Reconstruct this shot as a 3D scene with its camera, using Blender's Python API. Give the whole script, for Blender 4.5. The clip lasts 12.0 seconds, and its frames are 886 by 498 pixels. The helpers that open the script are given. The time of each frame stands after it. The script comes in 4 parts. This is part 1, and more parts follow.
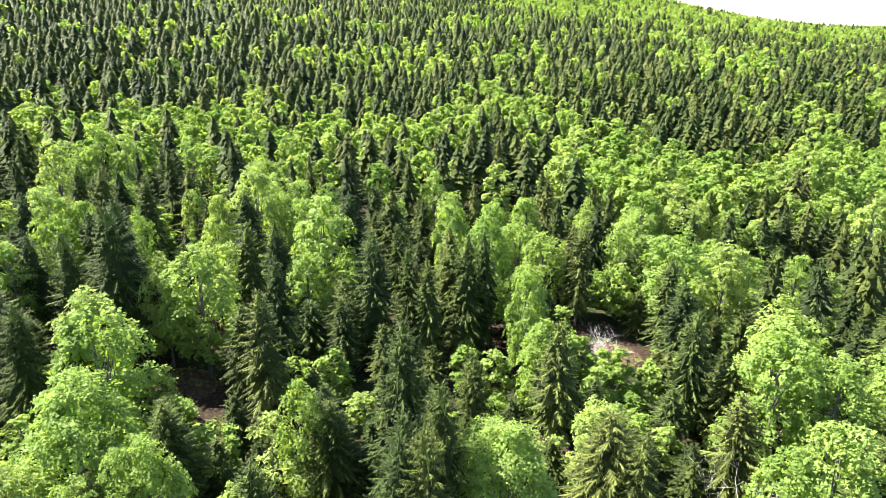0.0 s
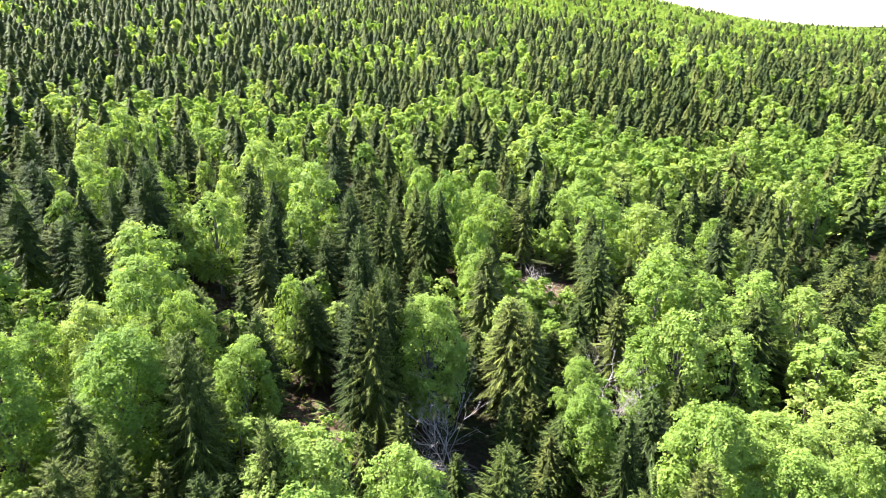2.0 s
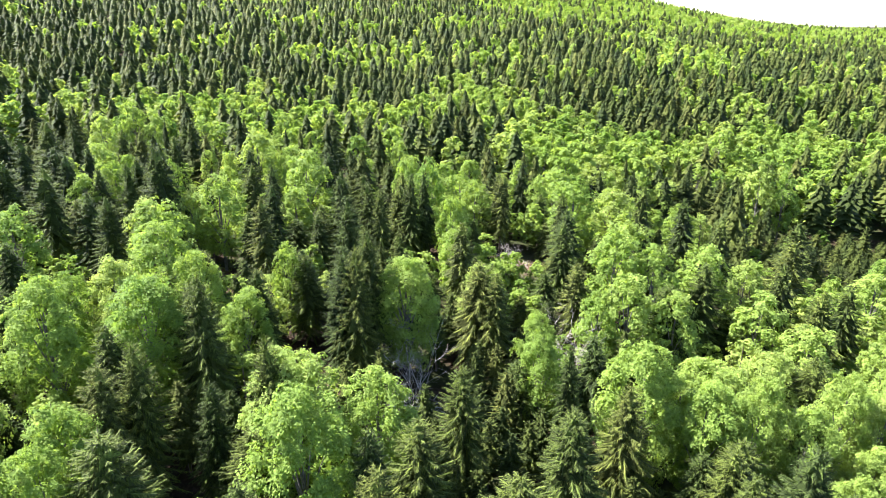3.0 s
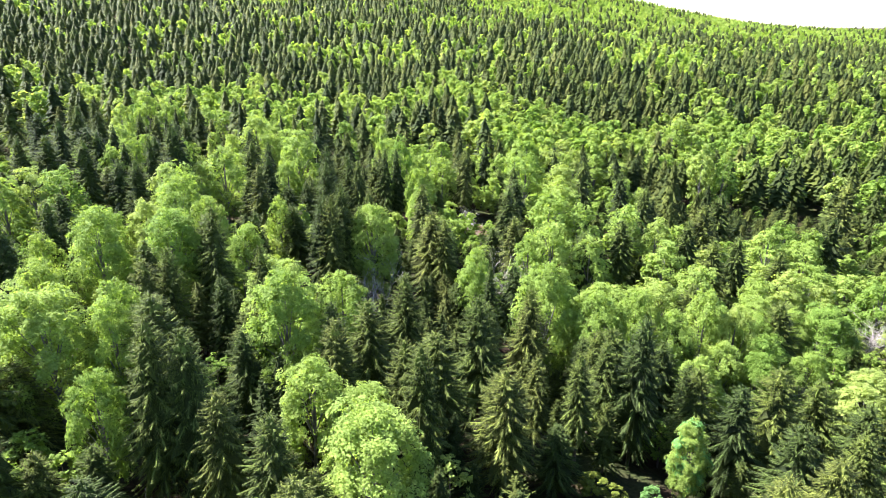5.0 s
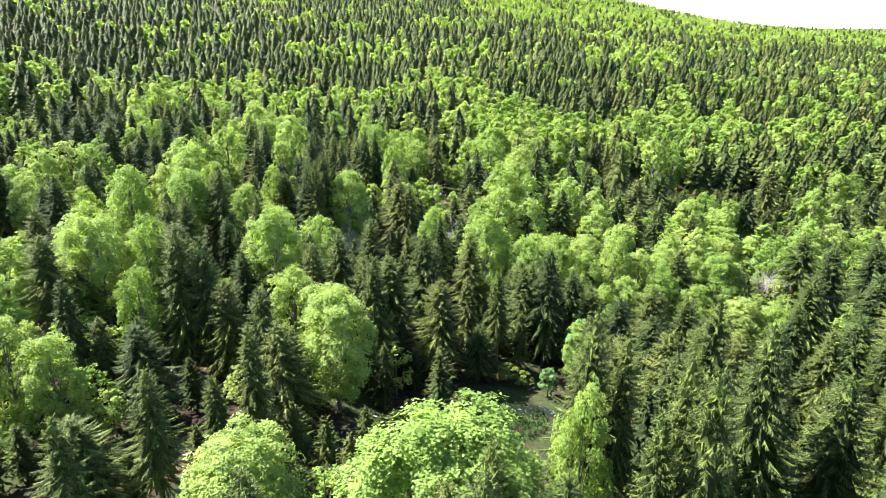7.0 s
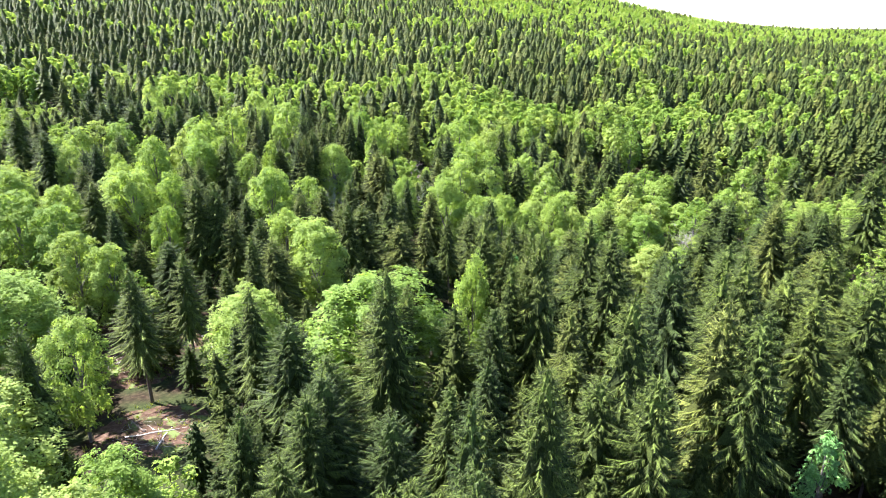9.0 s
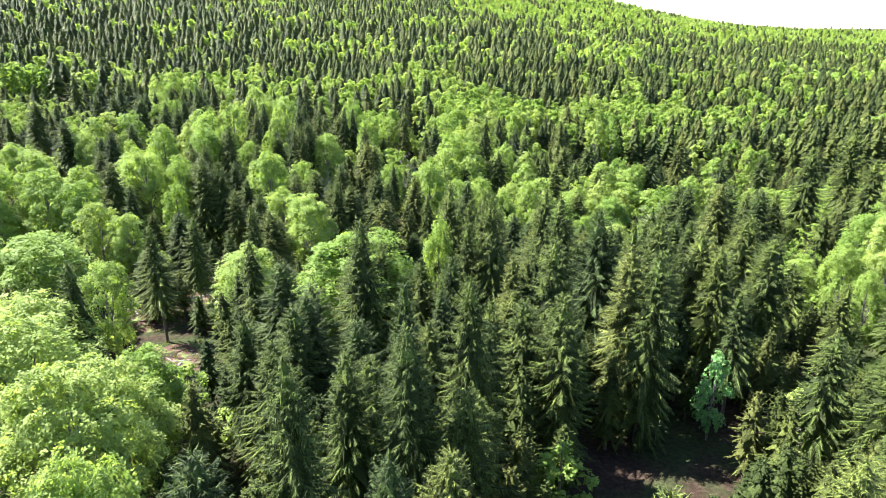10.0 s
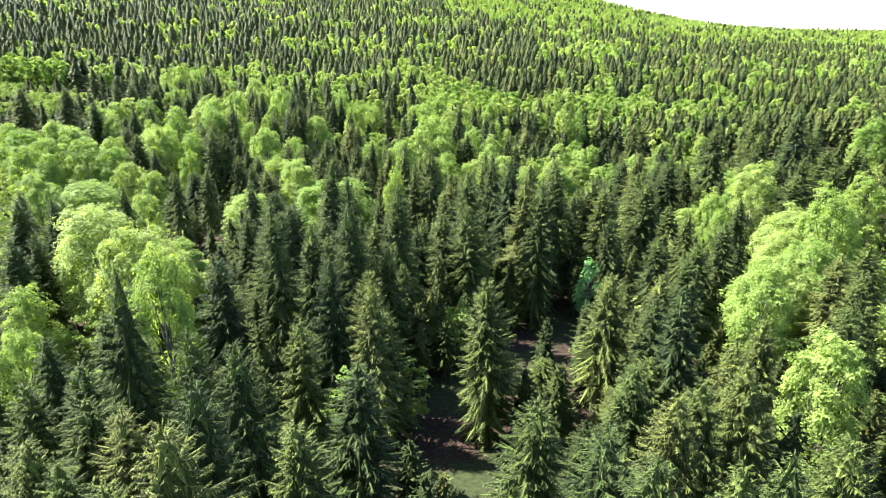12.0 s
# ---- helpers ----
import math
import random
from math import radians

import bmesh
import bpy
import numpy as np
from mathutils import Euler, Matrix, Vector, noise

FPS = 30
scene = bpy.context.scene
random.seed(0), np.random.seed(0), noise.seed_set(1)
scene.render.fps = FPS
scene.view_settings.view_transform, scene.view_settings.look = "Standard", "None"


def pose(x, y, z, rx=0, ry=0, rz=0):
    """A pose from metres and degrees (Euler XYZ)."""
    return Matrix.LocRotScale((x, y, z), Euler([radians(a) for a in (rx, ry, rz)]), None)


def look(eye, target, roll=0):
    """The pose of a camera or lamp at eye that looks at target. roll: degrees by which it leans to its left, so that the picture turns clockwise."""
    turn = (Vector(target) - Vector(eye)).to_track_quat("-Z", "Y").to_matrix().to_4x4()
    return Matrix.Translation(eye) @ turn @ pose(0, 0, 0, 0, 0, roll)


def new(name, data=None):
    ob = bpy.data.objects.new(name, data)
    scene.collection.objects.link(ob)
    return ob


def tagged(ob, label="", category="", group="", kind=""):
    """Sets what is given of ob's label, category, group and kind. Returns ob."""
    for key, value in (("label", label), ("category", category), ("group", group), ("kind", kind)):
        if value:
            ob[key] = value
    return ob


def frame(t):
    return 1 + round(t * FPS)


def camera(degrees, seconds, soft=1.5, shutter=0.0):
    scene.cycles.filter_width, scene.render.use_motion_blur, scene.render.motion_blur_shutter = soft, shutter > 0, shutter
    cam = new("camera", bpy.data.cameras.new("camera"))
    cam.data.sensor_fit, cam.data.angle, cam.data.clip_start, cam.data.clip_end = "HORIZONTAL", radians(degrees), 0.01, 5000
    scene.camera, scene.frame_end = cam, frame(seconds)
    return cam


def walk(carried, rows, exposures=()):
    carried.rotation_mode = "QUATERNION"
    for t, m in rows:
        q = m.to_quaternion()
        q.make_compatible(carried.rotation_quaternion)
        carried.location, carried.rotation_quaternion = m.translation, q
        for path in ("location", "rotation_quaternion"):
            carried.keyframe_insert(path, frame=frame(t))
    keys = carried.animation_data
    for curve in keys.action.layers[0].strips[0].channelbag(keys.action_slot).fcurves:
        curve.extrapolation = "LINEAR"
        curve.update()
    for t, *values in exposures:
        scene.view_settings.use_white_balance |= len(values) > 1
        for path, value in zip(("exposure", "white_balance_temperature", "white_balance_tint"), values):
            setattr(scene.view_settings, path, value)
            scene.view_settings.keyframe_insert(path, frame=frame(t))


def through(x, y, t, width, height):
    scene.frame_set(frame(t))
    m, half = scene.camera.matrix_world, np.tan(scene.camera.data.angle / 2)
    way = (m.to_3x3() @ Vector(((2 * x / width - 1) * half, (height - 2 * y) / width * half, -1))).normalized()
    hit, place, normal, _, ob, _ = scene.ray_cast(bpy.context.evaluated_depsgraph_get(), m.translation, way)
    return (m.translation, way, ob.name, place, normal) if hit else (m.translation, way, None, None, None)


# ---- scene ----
EXPOSURES = [(0.0, 2.66, 6150, 17), (12.0, 2.74, 5850, 21)]
cam = camera(69.18, 12.0, soft=0.7)
METRES, EYE, TILT, LEAN, TURN = 180.0, 56.0, -19.6, 0.0, 0.0
ROWS = [
    (0.0, 0.0000, 0.0000, 0.0000, 0.00, 0.00, -0.00),
    (0.5, 0.0097, -0.0355, -0.0126, 0.01, 0.00, 0.01),
    (1.0, 0.0186, -0.0687, -0.0243, 0.00, -0.01, -0.01),
    (1.5, 0.0287, -0.1058, -0.0378, 0.01, 0.00, -0.03),
    (2.0, 0.0378, -0.1392, -0.0499, -0.02, 0.02, -0.07),
    (2.5, 0.0481, -0.1755, -0.0631, -0.02, 0.03, -0.07),
    (3.0, 0.0578, -0.2092, -0.0754, -0.04, 0.05, -0.08),
    (5.0, 0.1007, -0.3521, -0.1275, -0.07, 0.10, -0.13),
    (5.5, 0.1126, -0.3910, -0.1415, -0.08, 0.10, -0.17),
    (6.0, 0.1235, -0.4255, -0.1540, -0.08, 0.12, -0.19),
    (6.5, 0.1352, -0.4632, -0.1675, -0.08, 0.12, -0.18),
    (7.0, 0.1462, -0.4987, -0.1803, -0.08, 0.13, -0.20),
    (9.0, 0.1921, -0.6592, -0.2392, -0.08, 0.13, -0.20),
    (9.5, 0.2052, -0.7034, -0.2553, -0.07, 0.13, -0.20),
    (10.0, 0.2179, -0.7457, -0.2710, -0.07, 0.13, -0.22),
    (10.5, 0.2314, -0.7894, -0.2876, -0.05, 0.14, -0.24),
    (11.0, 0.2436, -0.8302, -0.3027, -0.08, 0.15, -0.26),
    (11.5, 0.2564, -0.8754, -0.3193, -0.10, 0.14, -0.30),
    (12.0, 0.2688, -0.9185, -0.3348, -0.09, 0.13, -0.31),
]
walk(cam, [(t, pose(0, 0, EYE, TILT, LEAN, TURN) @ pose(METRES * x, METRES * y, METRES * z, 90 + pitch, roll, yaw)) for t, x, y, z, yaw, pitch, roll in ROWS],
     exposures=EXPOSURES)

# ---- daylight ----
SUN_AZIMUTH, SUN_HEIGHT = -66.0, 50.0          # degrees clockwise from straight ahead; degrees above the horizon
world = bpy.data.worlds.new("sky")
scene.world = world
world.use_nodes = True
sky = world.node_tree.nodes.new("ShaderNodeTexSky")
sky.sky_type, sky.sun_disc = "NISHITA", False
sky.sun_elevation, sky.sun_rotation = radians(SUN_HEIGHT), radians(SUN_AZIMUTH)
sky.air_density, sky.dust_density = 1.0, 0.6
back = world.node_tree.nodes["Background"]
back.inputs["Strength"].default_value = 0.07
world.node_tree.links.new(sky.outputs[0], back.inputs["Color"])
sun_data = bpy.data.lights.new("sun", "SUN")
sun_data.energy, sun_data.angle, sun_data.color = 5.0, radians(0.6), (1.0, 0.955, 0.89)
sun = new("sun", sun_data)
az, el = radians(SUN_AZIMUTH), radians(SUN_HEIGHT)
sun.matrix_world = look((300 * math.sin(az) * math.cos(el), 300 * math.cos(az) * math.cos(el), 300 * math.sin(el)), (0, 0, 0))


# ---- materials ----
def material(name, build):
    m = bpy.data.materials.new(name)
    m.use_nodes = True
    nt = m.node_tree
    nt.nodes.clear()
    out = nt.nodes.new("ShaderNodeOutputMaterial")
    nt.links.new(build(nt), out.inputs["Surface"])
    return m


def node(nt, kind, **values):
    n = nt.nodes.new(kind)
    for key, value in values.items():
        n.inputs[key].default_value = value
    return n


def ramp(nt, factor, stops):
    r = nt.nodes.new("ShaderNodeValToRGB")
    e = r.color_ramp.elements
    e[0].position, e[0].color = stops[0][0], (*stops[0][1], 1)
    e[1].position, e[1].color = stops[-1][0], (*stops[-1][1], 1)
    for p, c in stops[1:-1]:
        k = e.new(p)
        k.color = (*c, 1)
    nt.links.new(factor, r.inputs[0])
    return r.outputs[0]


def mixed(nt, a, b, factor, mode="MIX"):
    m = nt.nodes.new("ShaderNodeMix")
    m.data_type, m.blend_type = "RGBA", mode
    for value, slot in ((factor, 0), (a, 6), (b, 7)):
        if hasattr(value, "links"):
            nt.links.new(value, m.inputs[slot])
        else:
            m.inputs[slot].default_value = value if slot == 0 else (*value, 1)
    return m.outputs[2]


def noise_tex(nt, scale, detail=3.0, rough=0.55, space="Object"):
    co = nt.nodes.new("ShaderNodeTexCoord")
    n = node(nt, "ShaderNodeTexNoise", Scale=scale, Detail=detail, Roughness=rough)
    nt.links.new(co.outputs[space], n.inputs["Vector"])
    return n.outputs["Fac"]


def foliage(tree_tones, twig_dark, twig_light, through, gloss=0.55, many=False, grainy=1.0):
    """Leaves or needles: a tone for each tree, a lighter or darker one for each spray, light that shines through."""
    def build(nt):
        info = nt.nodes.new("ShaderNodeObjectInfo")
        geo = nt.nodes.new("ShaderNodeNewGeometry")
        if many:      # a wood of many trees in one mesh: each tree carries its own tone
            own = nt.nodes.new("ShaderNodeAttribute")
            own.attribute_name = "tone"
            tone = ramp(nt, own.outputs["Fac"], tree_tones)
        else:
            tone = ramp(nt, info.outputs["Random"], tree_tones)
        spray = ramp(nt, geo.outputs["Random Per Island"], [(0.0, twig_dark), (1.0, twig_light)])
        colour = mixed(nt, tone, spray, 1.0, "MULTIPLY")
        patch = ramp(nt, noise_tex(nt, 0.55), [(0.3, (0.72, 0.74, 0.7)), (0.7, (1.2, 1.18, 1.05))])
        colour = mixed(nt, colour, patch, 1.0, "MULTIPLY")
        grain = ramp(nt, noise_tex(nt, 7.0, 2.0), [(0.35, [1 - 0.4 * grainy] * 3), (0.65, [1 + 0.28 * grainy] * 3)])
        colour = mixed(nt, colour, grain, 1.0, "MULTIPLY")
        face = node(nt, "ShaderNodeBsdfPrincipled", Roughness=gloss)
        bump = node(nt, "ShaderNodeBump", Strength=0.7, Distance=0.12)
        nt.links.new(noise_tex(nt, 9.0, 2.0), bump.inputs["Height"])
        if many:      # boughs and hollows of crowns that are far away
            boughs = node(nt, "ShaderNodeBump", Strength=0.7, Distance=0.7)
            nt.links.new(noise_tex(nt, 1.3, 3.0, 0.6), boughs.inputs["Height"])
            nt.links.new(boughs.outputs[0], bump.inputs["Normal"])
        nt.links.new(bump.outputs[0], face.inputs["Normal"])
        face.inputs["Specular IOR Level"].default_value = 0.06 if many else 0.14
        shine = node(nt, "ShaderNodeBsdfTranslucent")
        warm = mixed(nt, colour, (1.08, 1.08, 0.55), 1.0, "MULTIPLY")
        nt.links.new(colour, face.inputs["Base Color"])
        nt.links.new(warm, shine.inputs["Color"])
        mix = node(nt, "ShaderNodeMixShader", Fac=through)
        nt.links.new(face.outputs[0], mix.inputs[1])
        nt.links.new(shine.outputs[0], mix.inputs[2])
        return mix.outputs[0]
    return build


SPRUCE_TONES = [(0.0, (0.042, 0.063, 0.020)), (0.4, (0.063, 0.087, 0.022)), (0.8, (0.084, 0.107, 0.026)), (1.0, (0.102, 0.117, 0.032))]
LEAF_TONES = [(0.0, (0.170, 0.275, 0.056)), (0.35, (0.232, 0.335, 0.076)), (0.75, (0.262, 0.362, 0.090)), (1.0, (0.282, 0.360, 0.104))]
NEEDLES = material("spruce_needles", foliage(SPRUCE_TONES, (0.38, 0.41, 0.43), (1.95, 1.98, 1.5), 0.27, 0.6))
# darker sprays than NEEDLES: self-shade that coarse crowns can't cast is in the colour
SHADED_WOOD_NEEDLES = material("self_shaded_wood_needles", foliage(SPRUCE_TONES, (0.5, 0.53, 0.54), (1.18, 1.15, 1.05), 0.27, 0.6, True))
LEAVES = material("spring_leaves", foliage(LEAF_TONES, (0.82, 0.84, 0.78), (1.2, 1.16, 1.1), 0.52, 0.55, False, 0.45))
WOOD_LEAVES = material("broadleaf_wood_leaves", foliage(LEAF_TONES, (0.82, 0.84, 0.78), (1.2, 1.16, 1.1), 0.52, 0.55, True, 0.45))
PALE_LEAVES = material("blue_green_leaves", foliage(
    [(0.0, (0.17, 0.37, 0.11)), (1.0, (0.20, 0.40, 0.13))], (0.75, 0.78, 0.75), (1.3, 1.25, 1.25), 0.35, 0.45))


def bark(dark, light, rough=0.9):
    def build(nt):
        colour = ramp(nt, noise_tex(nt, 3.0, 5.0), [(0.3, dark), (0.7, light)])
        b = node(nt, "ShaderNodeBsdfPrincipled", Roughness=rough)
        bump = node(nt, "ShaderNodeBump", Strength=0.6, Distance=0.05)
        nt.links.new(noise_tex(nt, 9.0, 4.0), bump.inputs["Height"])
        nt.links.new(bump.outputs[0], b.inputs["Normal"])
        nt.links.new(colour, b.inputs["Base Color"])
        return b.outputs[0]
    return build


BARK = material("spruce_bark", bark((0.07, 0.05, 0.04), (0.17, 0.13, 0.10)))
GREY_BARK = material("smooth_grey_bark", bark((0.07, 0.06, 0.05), (0.16, 0.15, 0.13)))
DEAD_WOOD = material("bleached_dead_wood", bark((0.24, 0.21, 0.18), (0.46, 0.42, 0.37)))


def forest_floor(nt):
    co = nt.nodes.new("ShaderNodeTexCoord")
    big = node(nt, "ShaderNodeTexNoise", Scale=0.09, Detail=4.0)
    small = node(nt, "ShaderNodeTexNoise", Scale=1.6, Detail=6.0, Roughness=0.7)
    fine = node(nt, "ShaderNodeTexNoise", Scale=9.0, Detail=3.0)
    for n in (big, small, fine):
        nt.links.new(co.outputs["Object"], n.inputs["Vector"])
    litter = ramp(nt, small.outputs["Fac"], [(0.25, (0.012, 0.009, 0.006)), (0.5, (0.030, 0.021, 0.013)), (0.75, (0.075, 0.052, 0.034))])
    moss = ramp(nt, small.outputs["Fac"], [(0.3, (0.014, 0.020, 0.008)), (0.7, (0.045, 0.055, 0.018))])
    where = ramp(nt, big.outputs["Fac"], [(0.44, (0, 0, 0)), (0.56, (1, 1, 1))])
    colour = mixed(nt, litter, moss, where)
    b = node(nt, "ShaderNodeBsdfPrincipled", **{"Roughness": 1.0, "Specular IOR Level": 0.05})
    bump = node(nt, "ShaderNodeBump", Strength=0.8, Distance=0.15)
    nt.links.new(fine.outputs["Fac"], bump.inputs["Height"])
    nt.links.new(bump.outputs[0], b.inputs["Normal"])
    nt.links.new(colour, b.inputs["Base Color"])
    return b.outputs[0]


FLOOR = material("forest_floor", forest_floor)


def grassy(nt):
    colour = ramp(nt, noise_tex(nt, 0.35, 5.0, 0.65), [(0.3, (0.014, 0.026, 0.006)), (0.5, (0.026, 0.048, 0.010)), (0.62, (0.040, 0.060, 0.016)), (0.78, (0.065, 0.068, 0.030))])
    fine = ramp(nt, noise_tex(nt, 6.0, 4.0), [(0.3, (0.7, 0.7, 0.7)), (0.7, (1.3, 1.3, 1.3))])
    b = node(nt, "ShaderNodeBsdfPrincipled", **{"Roughness": 0.95, "Specular IOR Level": 0.08})
    bump = node(nt, "ShaderNodeBump", Strength=0.7, Distance=0.1)
    nt.links.new(noise_tex(nt, 11.0, 3.0), bump.inputs["Height"])
    nt.links.new(bump.outputs[0], b.inputs["Normal"])
    nt.links.new(mixed(nt, colour, fine, 1.0, "MULTIPLY"), b.inputs["Base Color"])
    return b.outputs[0]


def water(nt):
    foam = ramp(nt, noise_tex(nt, 1.4, 5.0, 0.7), [(0.60, (0.012, 0.016, 0.012)), (0.72, (0.45, 0.47, 0.46))])
    b = node(nt, "ShaderNodeBsdfPrincipled", Roughness=0.12, IOR=1.33)
    bump = node(nt, "ShaderNodeBump", Strength=0.5, Distance=0.08)
    nt.links.new(noise_tex(nt, 4.0, 3.0), bump.inputs["Height"])
    nt.links.new(bump.outputs[0], b.inputs["Normal"])
    nt.links.new(foam, b.inputs["Base Color"])
    return b.outputs[0]


def stony(nt):
    colour = ramp(nt, noise_tex(nt, 2.2, 5.0), [(0.3, (0.05, 0.05, 0.045)), (0.7, (0.16, 0.155, 0.14))])
    b = node(nt, "ShaderNodeBsdfPrincipled", **{"Roughness": 0.95, "Specular IOR Level": 0.08})
    nt.links.new(colour, b.inputs["Base Color"])
    return b.outputs[0]


GRASS, WATER, STONE = material("lush_grass", grassy), material("stream_water", water), material("grey_stone", stony)
SAPLING_LEAVES = material("sapling_leaves", foliage([(0.0, (0.12, 0.24, 0.07)), (1.0, (0.14, 0.26, 0.085))], (0.75, 0.78, 0.75), (1.3, 1.25, 1.25), 0.4, 0.45))
BUSH_LEAVES = material("yellow_green_bush", foliage([(0.0, (0.15, 0.20, 0.03)), (1.0, (0.21, 0.25, 0.05))], (0.7, 0.72, 0.7), (1.3, 1.25, 1.1), 0.4, 0.5))



def leaf_litter(nt):
    colour = ramp(nt, noise_tex(nt, 1.6, 6.0, 0.7), [(0.25, (0.022, 0.014, 0.009)), (0.5, (0.068, 0.042, 0.027)), (0.75, (0.149, 0.105, 0.074))])
    moss = ramp(nt, noise_tex(nt, 0.5, 3.0), [(0.52, (0, 0, 0)), (0.62, (1, 1, 1))])
    b = node(nt, "ShaderNodeBsdfPrincipled", **{"Roughness": 1.0, "Specular IOR Level": 0.05})
    bump = node(nt, "ShaderNodeBump", Strength=0.8, Distance=0.12)
    nt.links.new(noise_tex(nt, 9.0, 3.0), bump.inputs["Height"])
    nt.links.new(bump.outputs[0], b.inputs["Normal"])
    nt.links.new(mixed(nt, colour, (0.10, 0.13, 0.04), moss), b.inputs["Base Color"])
    return b.outputs[0]


LITTER = material("dry_leaf_litter", leaf_litter)

# ---- the lie of the land ----
SWELLS = [(64, 16, 40, -12.2), (151, 151, 65, -16.1), (40, -176, 40, 10.7), (-44, 190, 65, -4.7), (-5, 100, 25, -3.0),
          (229, -44, 65, 39.5), (-134, 328, 110, -12.5), (115, 40, 25, -5.4), (10, -80, 25, 5.4), (151, -200, 65, 30.2),
          (85, 130, 25, -4.8), (208, 256, 40, -7.7)]


def ground(x, y):
    """The lie of the land: a slope with swells and hollows, a stream terrace, and a far hill."""
    z = 7.25 - 0.0687 * max(-300, min(x, 400)) + 0.0351 * max(-250, min(y, 500))
    for cx, cy, s, h in SWELLS:
        q = ((x - cx) ** 2 + (y - cy) ** 2) / (2 * s * s)
        if q < 12:
            z += h * math.exp(-q)
    q = ((x - 36) ** 2 + (y + 7) ** 2) / 400
    z += (-2.2 - z) * math.exp(-q * q)
    if y > 200:
        crest = 26 + 100 / (1 + math.exp((x - 430) / 110))
        u = min(1, (y - 200) / 1100)
        z += (crest - z) * u ** 1.6
    if y > 1300:
        z -= min((y - 1300) * 0.06, 0.75 * max(0, z - 20))
    return z
# trees that stand out one by one: x, y, height, crown radius
SPRUCES_A = [(39.9, -151.1, 18.9, 3.6), (42.8, -150.8, 18.9, 3.6), (64.4, -147.8, 18.9, 3.6), (60.1, -147.6, 18.8, 3.6), (29.8, -147.4, 18.9, 3.6), (67.7, -146.6, 18.9, 3.6), (33.9, -146.3, 22.2, 4.1), (72.1, -145.4, 18.9, 3.6), (25.7, -144.3, 18.9, 3.6), (58.7, -143.1, 18.9, 3.6), (33.2, -142.1, 23.3, 3.3), (39.3, -141.5, 18.9, 3.6), (21.6, -140.6, 18.8, 3.6), (25.7, -137.9, 18.9, 3.6), (54.8, -137.8, 18.9, 3.6), (64.9, -137.2, 18.9, 3.6), (21.9, -135.4, 18.8, 3.6), (68.3, -134.5, 18.5, 3.6), (33.6, -134.4, 22.7, 3.3), (15.6, -132.6, 18.9, 3.6), (29.8, -132.6, 22.9, 3.2), (72.8, -132.3, 18.8, 3.6), (63.5, -131.7, 18.9, 3.6), (24, -131.5, 27.6, 3.6)]
SPRUCES_B = [(41.2, -130.5, 18.9, 3.6), (17.5, -128.4, 18.8, 3.6), (73.6, -125.8, 18.9, 3.6), (35.8, -124.5, 20.5, 3.7), (21.1, -123.9, 18.9, 3.6), (11.5, -123.2, 18.9, 3.6), (41.2, -120.6, 23.1, 3.6), (80.4, -119.7, 18.9, 3.6), (72.3, -119.2, 22.2, 4.1), (69.4, -119.1, 14.7, 4), (14.5, -118, 18.9, 3.6), (90.5, -115.9, 18.8, 3.6), (42, -112, 17.1, 3.4), (53.8, -110.6, 21.1, 4), (35.7, -110, 22.7, 3.4), (72, -109.9, 18.9, 3.6), (23.9, -109.2, 21.7, 4), (29.7, -106.8, 27.4, 3.7), (67.7, -106.1, 20.7, 4.1), (98.6, -105.2, 18.8, 3.6), (39.5, -105, 19.8, 3.7), (61.4, -103, 7.8, 3.3), (76, -102.1, 18.9, 3.6), (37, -98.3, 26.1, 3.5)]
SPRUCES_C = [(-6.5, -97.9, 19.5, 3.5), (41, -97, 20.7, 3.9), (101.1, -96.7, 18.8, 3.6), (31.4, -96.5, 22.2, 3.4), (36.5, -95.2, 29.1, 3.3), (-6.3, -93.9, 18.5, 3.1), (81.9, -93.5, 18.9, 3.6), (107.2, -93.3, 18.5, 4.6), (32.3, -90.9, 18.9, 3.6), (23.3, -90, 18.8, 3.6), (36.5, -89.5, 18.9, 3.6), (42, -86.1, 26.9, 3.5), (19.1, -85, 18.5, 3), (87.2, -84.4, 18.5, 4.6), (30.6, -83.5, 18.9, 3.6), (43.5, -85.5, 17, 3.4), (44.5, -79, 19, 3.4), (43, -91, 16, 3.2), (24, -82.6, 18.8, 3.6), (37.7, -80.5, 18.8, 3.6), (52.5, -80.1, 23.7, 4.1), (82.2, -79.8, 18.9, 3.6), (24.2, -78.6, 18.9, 3.6), (35, -77.2, 18.8, 3.6), (49.1, -76.9, 21.4, 4), (-19.9, -76.8, 18.9, 3.6), (-14.4, -75.8, 18.5, 3.2)]
SPRUCES_D = [(-3.7, -74.3, 19.5, 2.6), (24.2, -74.3, 18.5, 3.8), (95.5, -74.2, 18.8, 3.6), (64.5, -71.8, 27.1, 4.3), (52.8, -71.6, 27.7, 4.5), (44.8, -71.4, 18.8, 3.6), (39.4, -70.6, 18.9, 3.6), (63.3, -69.4, 26.8, 4.8), (-24.2, -69, 18.5, 3.5), (18.7, -67.2, 18.5, 4.1), (48.7, -65.8, 18.9, 3.6), (28.9, -65.7, 25.2, 3.9), (78.7, -65.3, 18.9, 3.6), (63.6, -64.3, 28.9, 4.5), (92.8, -64.2, 18.8, 3.6), (48.9, -62.2, 22.6, 4.1), (84.1, -60.1, 10.2, 4.3), (40.7, -59.6, 21.1, 3.7), (105.1, -58.9, 18.8, 3.6), (12.3, -58.2, 18.9, 3.6), (61.5, -57.9, 29.2, 4.5), (26.5, -56.5, 18.5, 3.3), (-11.9, -56.4, 12.4, 4.9), (79.2, -56.3, 23.1, 4.8)]
